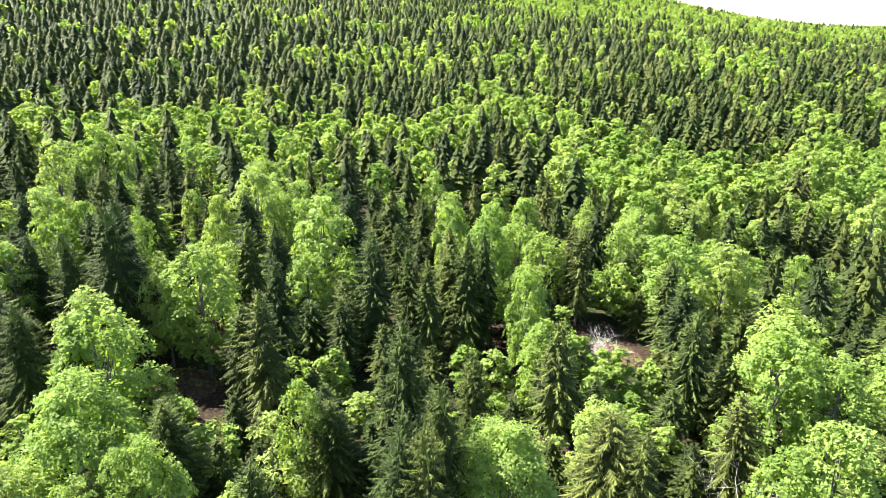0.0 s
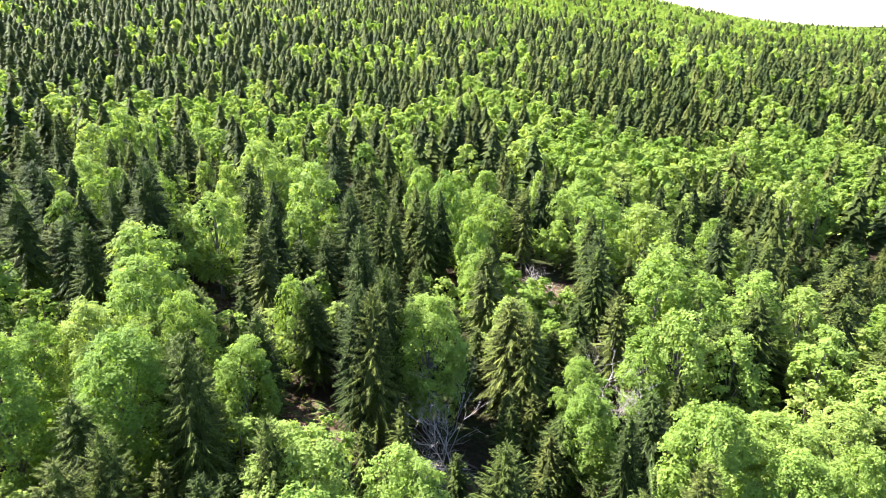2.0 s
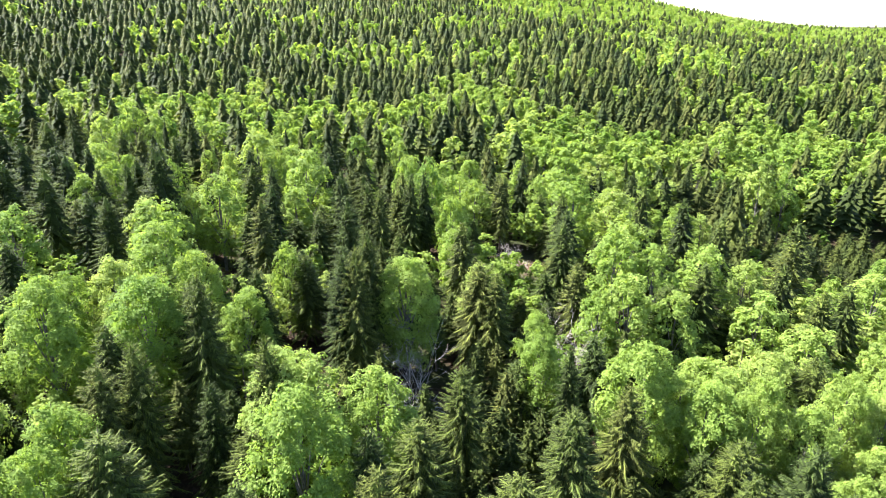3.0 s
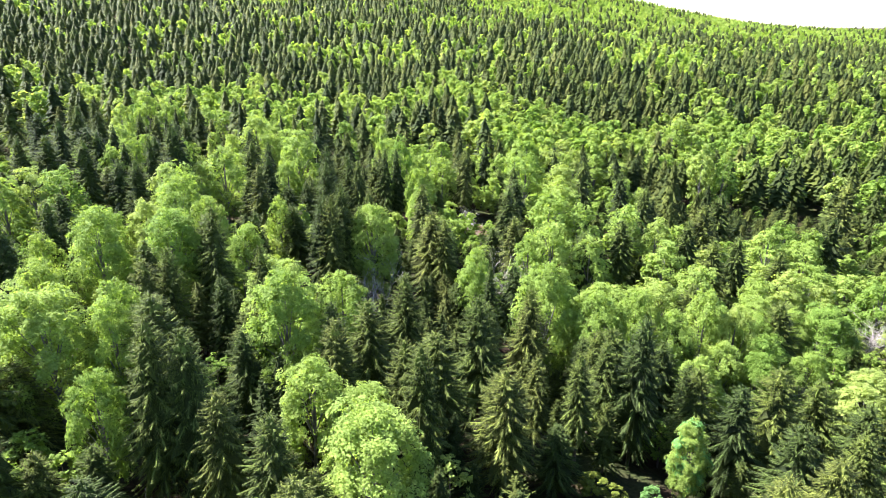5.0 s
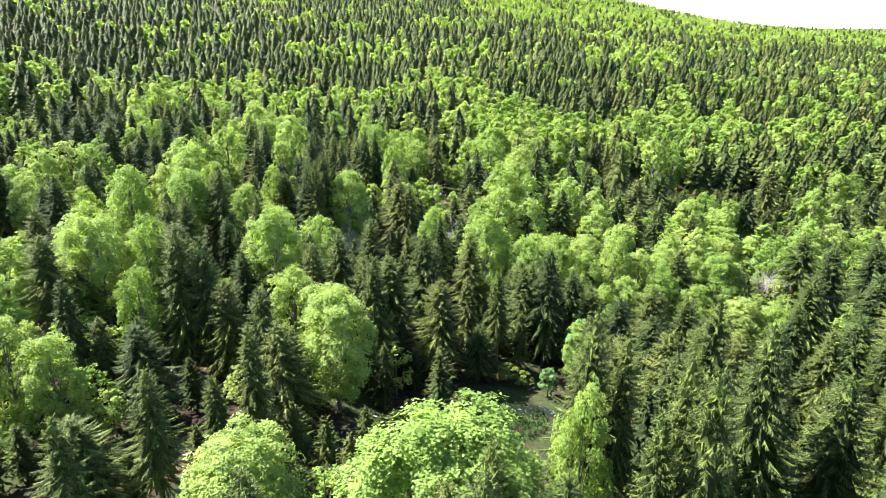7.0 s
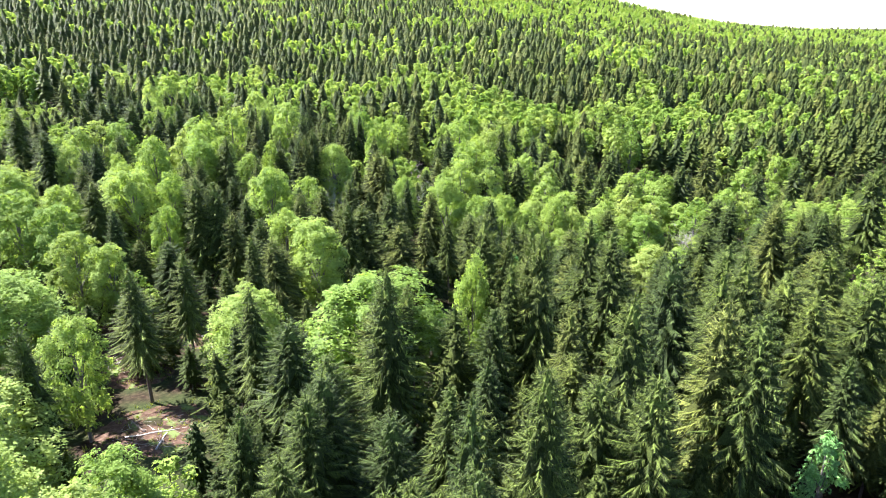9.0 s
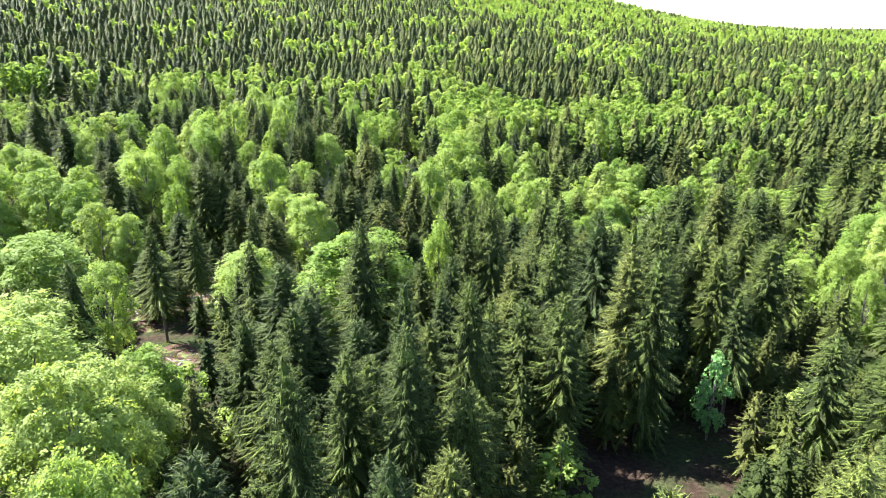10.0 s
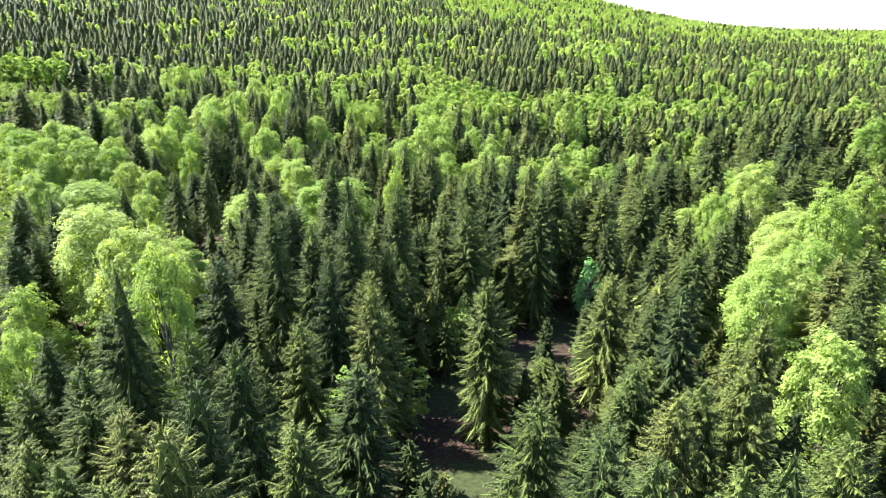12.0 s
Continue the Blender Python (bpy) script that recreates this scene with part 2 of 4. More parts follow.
SPRUCES_E = [(70, -56.3, 28.9, 5), (46.3, -54.9, 30.4, 3.6), (43.4, -54.4, 25.6, 3.6), (35.8, -54.1, 18.9, 3.6), (30.4, -53.8, 20.2, 2.8), (73.7, -53.2, 18.9, 3.6), (-3.6, -53, 19, 3.4), (62.6, -53, 18.9, 3.6), (88.5, -52, 23.6, 5), (45.7, -51.4, 30.4, 3.4), (79, -51, 24.9, 5), (70.4, -49.8, 28.6, 5), (120.4, -47.4, 18.5, 5), (128.1, -46.8, 18.9, 3.6), (96.6, -45.1, 16.2, 4.9), (-9.1, -43.8, 13.4, 4.2), (-1.7, -42.8, 18.9, 3.6), (39.9, -42.7, 30, 3.8), (28.1, -42.1, 18.9, 3.6), (93.3, -42, 18.8, 3.6), (43.7, -41.2, 27.7, 3.5), (67.3, -39.1, 23.5, 4.5), (59.6, -38, 29.1, 4.2), (138.3, -37.3, 18.5, 5)]
SPRUCES_F = [(92.1, -37, 23.2, 5), (128.4, -35.9, 18.8, 3.6), (42.7, -35.3, 26.1, 4.6), (1.7, -34.9, 14.5, 3), (134, -34.8, 18.5, 5), (123.3, -34.2, 18.8, 3.6), (5.1, -32.4, 19.5, 3.4), (79, -31.3, 18.9, 3.6), (43.9, -27.6, 18.5, 2.9), (58.1, -27.4, 29.4, 4.3), (65.7, -24.6, 18.9, 3.6), (6.4, -24.4, 17.2, 4), (-11.4, -23.5, 14, 3.8), (132.7, -22.6, 28, 5), (62.9, -20.7, 18.5, 4.9), (99.9, -20.6, 18.9, 3.6), (6.3, -20.4, 14.5, 3), (58.1, -20, 18.5, 4.8), (50, -19.6, 19.5, 3.9), (-22.3, -19.5, 17.4, 3.4), (-19.2, -18.6, 11.7, 2.8), (2.6, -17.5, 18.8, 3.6), (-15.4, -16, 11, 2.7), (-3.3, -13.7, 17.6, 3.3)]
SPRUCES_G = [(59.4, -13.2, 19.5, 4.4), (69.6, -11.6, 18.9, 3.6), (92.8, -11.4, 18.9, 3.6), (-11.3, -11.2, 22.8, 4), (-7.1, -10.7, 22.1, 3.6), (83.9, -10.2, 18.8, 3.6), (144.2, -9.3, 18.5, 5), (-31.5, -7.9, 18.5, 4.1), (131.6, -7.6, 23, 4.2), (139.2, -7.6, 18.9, 3.6), (58.8, -6.5, 19.5, 4.3), (78.4, -6.4, 18.9, 3.6), (66.8, -5.5, 18.9, 3.6), (91, -4.8, 18.5, 5), (109.8, -4.6, 21.9, 5), (-29.9, -4.4, 12, 3.8), (148.1, -4.1, 18.9, 3.6), (15.9, -2.6, 21.7, 3.7), (103, -0.9, 25.2, 5), (32.7, 0.6, 10.7, 3.3), (25.9, 0.7, 18.5, 5), (13.4, 1.9, 19.1, 3.6), (-5.9, 2.4, 15.7, 3.4), (71.9, 2.5, 18.5, 4.1)]
SPRUCES_H = [(-16.2, 2.6, 18.5, 5), (4.6, 3.2, 18.8, 3.6), (118, 3.4, 18.9, 3.6), (56.2, 3.6, 19.1, 4), (124.9, 4.1, 27.7, 5), (36, 5, 18.9, 3.6), (62.9, 6, 21.6, 5), (17.1, 7, 18.5, 5), (30.8, 7.3, 17, 3.3), (52.5, 7.6, 18.9, 3.8), (-41.7, 7.7, 16.4, 4), (3.9, 8.3, 18.4, 4), (113.5, 9, 20.4, 3.8), (90.2, 9.2, 16.5, 3.3), (44.8, 9.4, 23.2, 3.9), (70.5, 9.5, 18.5, 4.3), (8.3, 11, 18.5, 4.3), (-7.8, 11.1, 13.9, 3.7), (41.1, 11.4, 18.6, 4.1), (-21.5, 11.9, 18.5, 3.7), (107, 12.9, 18.5, 5), (23.4, 13.3, 22.2, 4.1), (54.3, 14.4, 16.7, 3.3), (-19.7, 14.5, 19.4, 3.2)]
SPRUCES_I = [(-12.9, 14.9, 16, 2.9), (95.6, 15.3, 19.9, 5), (40.2, 15.6, 19.1, 3.8), (142.3, 16.8, 27.9, 5), (-43.9, 16.9, 19.5, 3.6), (-7.4, 17.5, 20.8, 3.2), (51.3, 18.4, 18.5, 5), (122.3, 18.9, 18.5, 5), (44.4, 19.7, 18.5, 5), (39.6, 19.8, 15.8, 3.2), (-24.7, 20.8, 17.5, 4.5), (24.5, 20.9, 17.3, 3.4), (-47.5, 20.9, 16.3, 3.3), (12.8, 22.3, 18.9, 3.6), (31.4, 23.6, 20, 3.7), (-58.9, 25, 19.5, 4), (-17, 25.2, 22.7, 3.3), (106.7, 28, 22.2, 4.7), (26.3, 28.7, 20.3, 3.1), (57, 29.4, 18.5, 5), (-19.1, 29.5, 19.5, 4.2), (-44.1, 29.8, 18.5, 3.2), (31, 36.1, 18.5, 5), (78.1, 36.4, 18.5, 5)]
SPRUCES_J = [(121.5, 36.8, 18.5, 5), (20.6, 37.5, 11.5, 4), (-26.4, 38.8, 16.1, 2.7), (-1.4, 40.5, 22.5, 3.1), (-14.5, 40.7, 17, 3), (-3.9, 42, 20.3, 3), (64.4, 42.1, 17.4, 5), (-2.7, 44.3, 21.1, 3.3), (-51.3, 44.9, 15.1, 4.2), (0.4, 44.9, 23.6, 3.4), (-94.8, 46.1, 18.5, 5), (111.2, 47.1, 18.5, 5), (-25, 49.3, 15.2, 3.1), (18.3, 50.2, 18.1, 4), (-4.1, 50.9, 26, 4), (-26, 51.7, 14, 3), (-10.6, 52.8, 14.8, 3.3), (15.9, 53, 18.3, 4.5), (-84, 53.7, 18.5, 4.7), (47.3, 55.4, 18.6, 5), (-11.4, 55.9, 14.8, 3.3), (-36.6, 56.7, 19.6, 3.3), (-43.1, 58.1, 19.2, 3.4), (89.2, 58.7, 18.5, 5)]
SPRUCES_K = [(3.4, 59.7, 18.5, 2.9), (75.5, 60.1, 18.8, 4.7), (33.7, 61.3, 17.1, 3.8), (-49.9, 64.7, 17.3, 3.8), (82.6, 64.7, 18.5, 4.3), (-20.6, 66.6, 19.5, 3.7), (58.1, 67.4, 17.7, 4.2), (-57.8, 67.5, 20.6, 4.4), (13.5, 68.1, 18.9, 4.2), (132.8, 68.2, 18.5, 5), (73.7, 70.1, 18.5, 3.9), (19.4, 70.7, 10.6, 2.6), (29.6, 71.5, 9.7, 3.2), (-25.2, 72.7, 14.6, 3.4), (-56.7, 73.8, 13.2, 3.9), (-75.6, 74, 18.5, 3.5), (38.3, 74.5, 13, 3.7), (-47.2, 75.6, 20.7, 3.3), (33.5, 76, 18.5, 3.8), (-71.7, 77.4, 18.5, 4.4), (-21.6, 77.5, 19.7, 2.9), (-43.2, 79.6, 24, 3.9), (-13.9, 81, 13.5, 3), (114.1, 82.3, 18.5, 5)]
SPRUCES_L = [(-56.2, 82.4, 17.1, 3.1), (-44.7, 82.6, 23.4, 4.3), (-63.2, 82.9, 19.5, 3.5), (82.1, 83.7, 18.5, 5), (-19.4, 84.7, 11.2, 4), (-1.9, 84.9, 19.4, 3.2), (-14.4, 85.7, 12.4, 2.8), (-10, 86.7, 22, 3.5), (-46.8, 87.9, 20.7, 3.9), (68.8, 88.1, 20.4, 4.1), (36.7, 88.3, 17.1, 3.9), (-74, 88.5, 20.6, 3.9), (-28.9, 89, 20.6, 3.4), (-15, 89.3, 13.5, 3.3), (-4.8, 90, 19.2, 3.1), (3.3, 91.4, 21.7, 3.2), (-69.9, 92, 18.5, 4.7), (6.6, 93.9, 21.4, 3.2), (-26.4, 94.3, 19.5, 3.5), (1.2, 94.4, 18.5, 3.6), (-49.5, 94.8, 19.5, 2.6), (36.4, 95.6, 18.2, 3.7), (-55.4, 96.2, 17, 3.4), (-66.1, 97.2, 18.5, 3.2)]
SPRUCES_M = [(-11.4, 97.5, 18.5, 4.4), (55.1, 99.2, 21.9, 3.8), (163.4, 103.3, 18.5, 5), (1.3, 104.5, 18.5, 3.6), (67.9, 106.1, 20.2, 4.3), (24.1, 106.2, 19, 3.4), (-80.4, 107, 21.4, 3.7), (-8, 107, 17, 3.1), (-91, 107, 18.5, 4.1), (132.7, 109, 24.4, 5), (97.1, 109.1, 18.5, 4.9), (23.6, 111, 17.8, 3.7), (-35.4, 111.8, 18.5, 3.8), (34.2, 111.9, 13.4, 3.5), (-53.3, 112.3, 19.5, 3.4), (-62.7, 114.7, 19.6, 3.3), (-17.3, 115, 19.5, 3.8), (-68.7, 117.8, 19, 3.4), (-60.9, 118.1, 18.5, 4.1), (-9.9, 121, 19.5, 4.8), (-81.9, 121, 18.5, 3.6), (87.3, 121.2, 25.5, 4.9), (158.3, 121.9, 18.5, 5), (31, 123.3, 18.7, 3.6)]
SPRUCES_N = [(-50.4, 124.6, 18.5, 4.2), (-19.1, 125.1, 24.8, 4.1), (23.4, 125.7, 18.5, 3.5), (88.2, 127.4, 23.7, 5), (-55.1, 127.7, 21.8, 3.7), (-94, 129.4, 18.5, 5), (52.9, 129.8, 18.5, 2.8), (-113.2, 130.1, 18.5, 4.7), (143.3, 131.4, 18.5, 5), (201.6, 132.8, 18.5, 5), (-58.9, 133.3, 20.1, 4.2), (-64.5, 134.1, 19.5, 2.7), (6.7, 134.3, 18.5, 3), (36.1, 135.2, 18.5, 3.8), (63.4, 135.3, 20.1, 4.7), (-25.9, 135.6, 18.5, 2.6), (160.1, 135.9, 18.5, 5), (89.5, 136, 23.5, 5), (18, 137.2, 18.5, 2.6), (-45.4, 137.4, 22.7, 4.1), (33.1, 138.3, 18.5, 2.6), (-33.1, 138.3, 19.5, 2.6), (23.3, 139.4, 18.5, 3.6), (54.5, 140, 18.5, 4.2)]
SPRUCES_O = [(-88.4, 140.9, 18.5, 3), (-93.6, 141.4, 18.9, 3.4), (-45.6, 142.1, 21, 3.6), (-60.9, 143.9, 18.5, 5), (-21.2, 145.6, 19.5, 3.7), (-8, 145.9, 19.7, 4.2), (23, 146, 18.9, 3.4), (76.8, 146.8, 18.5, 4.9), (-31.5, 149.1, 18.5, 2.6), (-97.3, 149.6, 19.5, 4), (-79.9, 150.5, 18.5, 4.7), (84.5, 152.2, 18.5, 5), (90.3, 152.8, 19.5, 3.5), (95.5, 153, 19.5, 4.9), (86.9, 156.2, 19.5, 3.2), (-51.6, 156.6, 19, 3.4), (67.3, 156.7, 18.5, 2.6), (193, 157.8, 18.5, 5), (-80.1, 158, 19.5, 2.8), (182.3, 160, 18.5, 5), (-10.8, 164.3, 17.5, 3.2), (-47.7, 165, 19.5, 3.1), (-112, 167.8, 19.5, 4.5), (89.1, 171.9, 18.5, 3.5)]
SPRUCES_P = [(-97.1, 173.2, 19, 3.4), (15.1, 173.4, 20.9, 3.6), (233.5, 175.7, 18.5, 5), (-14.3, 177, 18.5, 5), (-3, 177.5, 19.5, 4), (124.7, 180, 18.5, 5), (7.3, 180.3, 18.5, 4), (106.7, 184.1, 18.5, 4.8), (198.1, 184.5, 18.5, 5), (166.2, 184.8, 18.5, 5), (23.7, 184.9, 18.5, 4.2), (213.5, 185.4, 18.5, 5), (-79, 188.6, 18.5, 5), (15.7, 188.7, 18.5, 5), (-57.7, 189.5, 18.5, 4.4), (-110.8, 189.9, 19, 3.4), (18, 194.4, 18.9, 3.4), (189.6, 196.6, 18.5, 5), (145.8, 196.8, 18.5, 5), (49, 202.7, 18.5, 4.1), (131.6, 203.3, 18.5, 5), (-64.9, 205.2, 18.5, 4.8), (84.5, 210.9, 18.5, 4), (107.1, 214.8, 18.5, 5)]
SPRUCES_Q = [(94.7, 215.3, 19.5, 5), (174.9, 215.9, 18.5, 5), (-49.6, 216.6, 19.5, 4.9), (-131.4, 217.5, 18.5, 4.5), (20.3, 220.1, 18.5, 4.9), (31, 221.9, 19.5, 4), (-58.8, 223.6, 18.9, 3.4), (-114.9, 229, 19, 3.4), (-12.7, 229.8, 19, 3.4), (-107.7, 234.7, 19, 3.4), (78.2, 236.4, 19.5, 4), (-0.8, 241.7, 18.9, 3.4), (66.3, 242.5, 18.9, 3.4), (20.1, 242.8, 18.9, 3.4), (-149.2, 246.6, 18.9, 3.4), (-9.5, 250.4, 18.5, 4.4), (-156.5, 254.1, 18.5, 5), (172.1, 256.6, 18.9, 3.4), (115.7, 259, 19, 3.4), (-14.4, 262.3, 18.5, 4.6), (140.2, 262.3, 18.8, 3.4), (88.8, 267.4, 18.9, 3.4), (-82.9, 268.8, 18.5, 5), (-88.4, 269.1, 18.9, 3.4)]
SPRUCES_R = [(-70.5, 270.9, 18.5, 4.9), (137.4, 276.5, 19, 3.4), (-31.9, 278, 18.9, 3.4), (-20, 278, 18.9, 3.4), (-6.6, 279.3, 18.5, 5), (-129.5, 279.8, 18.5, 4.1), (183.1, 282.7, 18.7, 3.3), (-152.3, 283.1, 18.5, 5), (76.7, 283.7, 18.5, 5), (166.7, 290, 19, 3.4), (-82.4, 299, 18.5, 4.9), (-1.1, 336.4, 18.5, 4.4), (-115.7, 343.6, 19.5, 4.8)]
SPRUCES = SPRUCES_A + SPRUCES_B + SPRUCES_C + SPRUCES_D + SPRUCES_E + SPRUCES_F + SPRUCES_G + SPRUCES_H + SPRUCES_I + SPRUCES_J + SPRUCES_K + SPRUCES_L + SPRUCES_M + SPRUCES_N + SPRUCES_O + SPRUCES_P + SPRUCES_Q + SPRUCES_R
BROADLEAVES_A = [(83.6, -124.6, 18.6, 4.1), (4.1, -115.9, 15.9, 3.1), (18.9, -113.3, 25, 4), (-1.8, -105.3, 16, 3.6), (10.1, -99.6, 21.4, 5.8), (89.8, -99.4, 19.9, 4.7), (9.2, -92.3, 16.6, 5.2), (92.9, -91.5, 16.3, 4.4), (0.7, -91.2, 21.2, 6.9), (98.6, -89.7, 16.6, 5.1), (9.1, -84.9, 14, 4.4), (105, -83.6, 16.7, 5.5), (-5.3, -79.8, 18.2, 7), (110.1, -78.1, 23.1, 5.1), (104.5, -76.3, 16.6, 5.2), (115.1, -75, 16, 3.6), (74.2, -71.1, 12.6, 2.6), (108.4, -69.1, 18.8, 6.4), (118.9, -65.2, 16.4, 4.6), (-6.2, -63.1, 16.1, 3.7), (123.5, -60.5, 16, 3.4), (131.8, -53.4, 16.3, 4.4), (104.4, -52.5, 15.8, 2.9), (26.8, -50, 20.6, 9.4)]
BROADLEAVES_B = [(-34.9, -47.8, 16.6, 5.3), (7.7, -47.7, 15.3, 5.9), (38.9, -47.4, 24.4, 3.1), (-24.9, -46.4, 15.6, 8.5), (107.2, -41.5, 16.9, 3.7), (114.8, -41.2, 21.3, 5.4), (111.2, -33.4, 10.9, 3.9), (105.7, -32, 11.7, 4.2), (-18.8, -30.2, 14.7, 4.1), (-24.6, -28.8, 15.9, 4.4), (121.7, -26.4, 16.8, 5.8), (-45.3, -25.5, 15.5, 4.3), (-51.4, -23.9, 16.7, 4.6), (-32.4, -20.4, 17.2, 5.3), (-39.8, -18.5, 18.5, 5.6), (-50.5, -15.9, 16.8, 5.3), (11.5, -15.1, 20.2, 6.3), (-57.8, -14, 18.1, 5.6), (-17.1, -10.6, 16, 3.4), (-38.7, -6.4, 16.4, 4.7), (9.1, -5.5, 16.3, 4.3), (3.1, -4, 17.6, 4.6), (-62.5, -3.8, 15.5, 4.3), (163.8, -3.5, 16.5, 5.1)]
BROADLEAVES_C = [(-68.6, -2.2, 16.7, 4.6), (-27.3, -1.2, 19.6, 5.8), (48.9, -0.4, 12.6, 2.9), (49.2, -0.2, 12.7, 2.6), (-20.6, 0.8, 17.9, 3.6), (-53.4, 2, 16.5, 5), (-32.8, 4.2, 16.7, 5.4), (-23, 7.1, 17.1, 4.2), (-56.5, 7.1, 15.5, 4.3), (-2, 8.2, 21.5, 5.3), (-62.6, 8.6, 16.7, 4.6), (-35.4, 12.3, 16.9, 3.7), (91.9, 17.7, 13.3, 5.3), (-5.4, 18.6, 18.7, 5.9), (3.7, 18.8, 18.1, 5), (57.8, 18.8, 16.1, 3.8), (84.5, 19.6, 14.3, 5.6), (-41.9, 23, 15.8, 3), (68.7, 23.3, 15.4, 4), (-32.8, 23.4, 20.7, 5.1), (-53.7, 24.4, 16.3, 4.3), (63, 24.7, 16.6, 4.3), (77.6, 25.4, 15.5, 4.2), (55.2, 26, 20.5, 4.1)]
BROADLEAVES_D = [(71.7, 26.9, 16.7, 4.5), (49.5, 27.4, 22.1, 4.3), (-24.1, 27.6, 20.5, 5.9), (42.8, 27.7, 20.8, 5.3), (35.5, 29.5, 22.4, 5.6), (68.3, 30.6, 20.1, 4), (-60.1, 31.3, 16.4, 4.5), (62.6, 32.1, 21.6, 4.3), (-26.3, 35.2, 16.7, 4.1), (-37.7, 35.3, 15.9, 3.3), (75, 35.9, 15.5, 4.3), (-15.6, 36.2, 16.2, 4.1), (-32, 36.6, 18, 4.3), (43.9, 37, 15.5, 4.2), (68.9, 37.4, 16.7, 4.6), (23.6, 37.5, 16.2, 4), (48.4, 38.2, 17, 6.2), (37.9, 38.5, 16.7, 4.5), (89.3, 39.4, 16.9, 6.1), (-21.9, 39.5, 19, 3.7), (82.8, 40.7, 15.4, 4.2), (76.9, 42.2, 16.6, 4.5), (-29.9, 43.8, 20.7, 5.6), (59.5, 44.5, 16.6, 5.2)]
BROADLEAVES_E = [(24.4, 45.4, 15.9, 3.3), (5.3, 46, 20.3, 5.7), (86.5, 49.1, 15.3, 4), (-64.3, 49.3, 16.5, 5), (80.8, 50.5, 16.5, 4.3), (115, 51.2, 14.4, 4.9), (94.9, 51.8, 15.5, 4.3), (47.3, 52.5, 18.8, 5), (70, 53, 16.8, 5.6), (108.1, 53, 15.5, 5.2), (-55.6, 53.1, 17.4, 5), (88.8, 53.3, 16.7, 4.6), (35.3, 53.4, 16.3, 4.4), (-13.7, 53.4, 16.7, 2.9), (40.2, 54.3, 20.2, 5.3), (-61.5, 54.5, 16.6, 5.1), (-34.4, 56.7, 20.4, 5.7), (16.9, 57.7, 16.6, 4.4), (125.7, 58.1, 15.5, 4.3), (119.6, 59.6, 16.7, 4.6), (65.2, 61, 16.6, 5.2), (106.9, 62.6, 12.1, 5.3), (99.5, 64.4, 13, 5.6), (48.7, 67.9, 19, 5.3)]
BROADLEAVES_F = [(-41.3, 69.1, 16.5, 5), (41.3, 69.8, 20.5, 5.6), (67.1, 71.6, 17.2, 4.8), (102.1, 73.2, 15.1, 5.3), (60.3, 73.4, 18.5, 5.1), (12.7, 75, 16.1, 3.7), (94.7, 75.1, 16.3, 5.6), (45.1, 76.7, 20.8, 5.9), (-32.4, 78.7, 19.3, 5.5), (-38.1, 80.2, 16, 3.6), (-58.5, 81, 16.2, 4), (108.5, 82.5, 15.5, 4.3), (102.4, 84.1, 16.7, 4.6), (11.7, 84.9, 19.6, 3.6), (-33.1, 89.9, 16.1, 3.9), (-60.7, 90.9, 15.9, 3.3), (-21.2, 92.8, 16.3, 4.4), (12.9, 93.2, 16.3, 4.4), (-60.6, 95.8, 16, 3.4), (6.9, 98.4, 23.3, 4.5), (-48.8, 98.5, 16.6, 2.9), (-20.2, 102.7, 21.9, 6.2), (-38.1, 102.7, 15.9, 3.3), (144.6, 103.6, 16.8, 5.7)]
BROADLEAVES_G = [(40.4, 104.2, 19.9, 6.2), (-68.1, 105.8, 17.2, 4.4), (-62.9, 107.6, 15.8, 3.1), (51.4, 109.2, 18.9, 5.6), (17.9, 109.6, 16.4, 4.5), (-71.9, 112.9, 16.3, 4.5), (8, 114.2, 16.6, 5.2), (1.5, 114.6, 20.1, 4.2), (14.5, 115.5, 16.4, 4.7), (-20.8, 116.2, 15.5, 4.3), (58.3, 116.4, 15.4, 4.1), (-42.3, 116.7, 16.7, 3.1), (-35.1, 116.9, 22.8, 5.5), (-26.9, 117.8, 16.7, 4.6), (52.5, 117.9, 16.6, 4.3), (35.1, 120.4, 16.1, 3.8), (78.4, 121.4, 15.4, 4.1), (-62.4, 121.9, 16.6, 2.9), (-48.9, 122.1, 15.8, 2.9), (72.7, 122.8, 16.6, 4.3), (-33.2, 124.7, 16.4, 4.5), (40.1, 126.2, 16.9, 6), (10.1, 127.2, 16.3, 4.4), (-77.9, 127.6, 20.8, 4.7)]
BROADLEAVES_H = [(-9.8, 128.1, 15.9, 3.2), (-24.9, 132.3, 15.5, 4.3), (-36.2, 132.5, 16.7, 5.5), (31.1, 133.5, 16, 3.4), (-30.9, 133.8, 16.7, 4.5), (17.8, 134.1, 16.2, 4.1), (1.9, 134.5, 16.2, 4), (53.3, 140.5, 17.6, 5.3), (45.9, 142.3, 18.9, 5.6), (-71.7, 144, 20.7, 4.5), (184.1, 144.3, 15.5, 4.3), (-1.8, 145, 16.9, 3.6), (-78, 145.6, 22.3, 4.8), (178, 145.8, 16.7, 4.6), (-82.1, 146.1, 16.2, 4.1), (58.3, 146.3, 16.4, 4.7), (76.4, 148.1, 15.5, 4.3), (-42.3, 148.9, 17.2, 4.6), (70.3, 149.6, 16.7, 4.6), (68.9, 151, 15.4, 4.1), (-89.9, 151, 16.6, 5.2), (79.3, 152.4, 16.6, 5.2), (63.2, 152.4, 16.6, 4.4), (117.8, 156.1, 22.5, 5.3)]
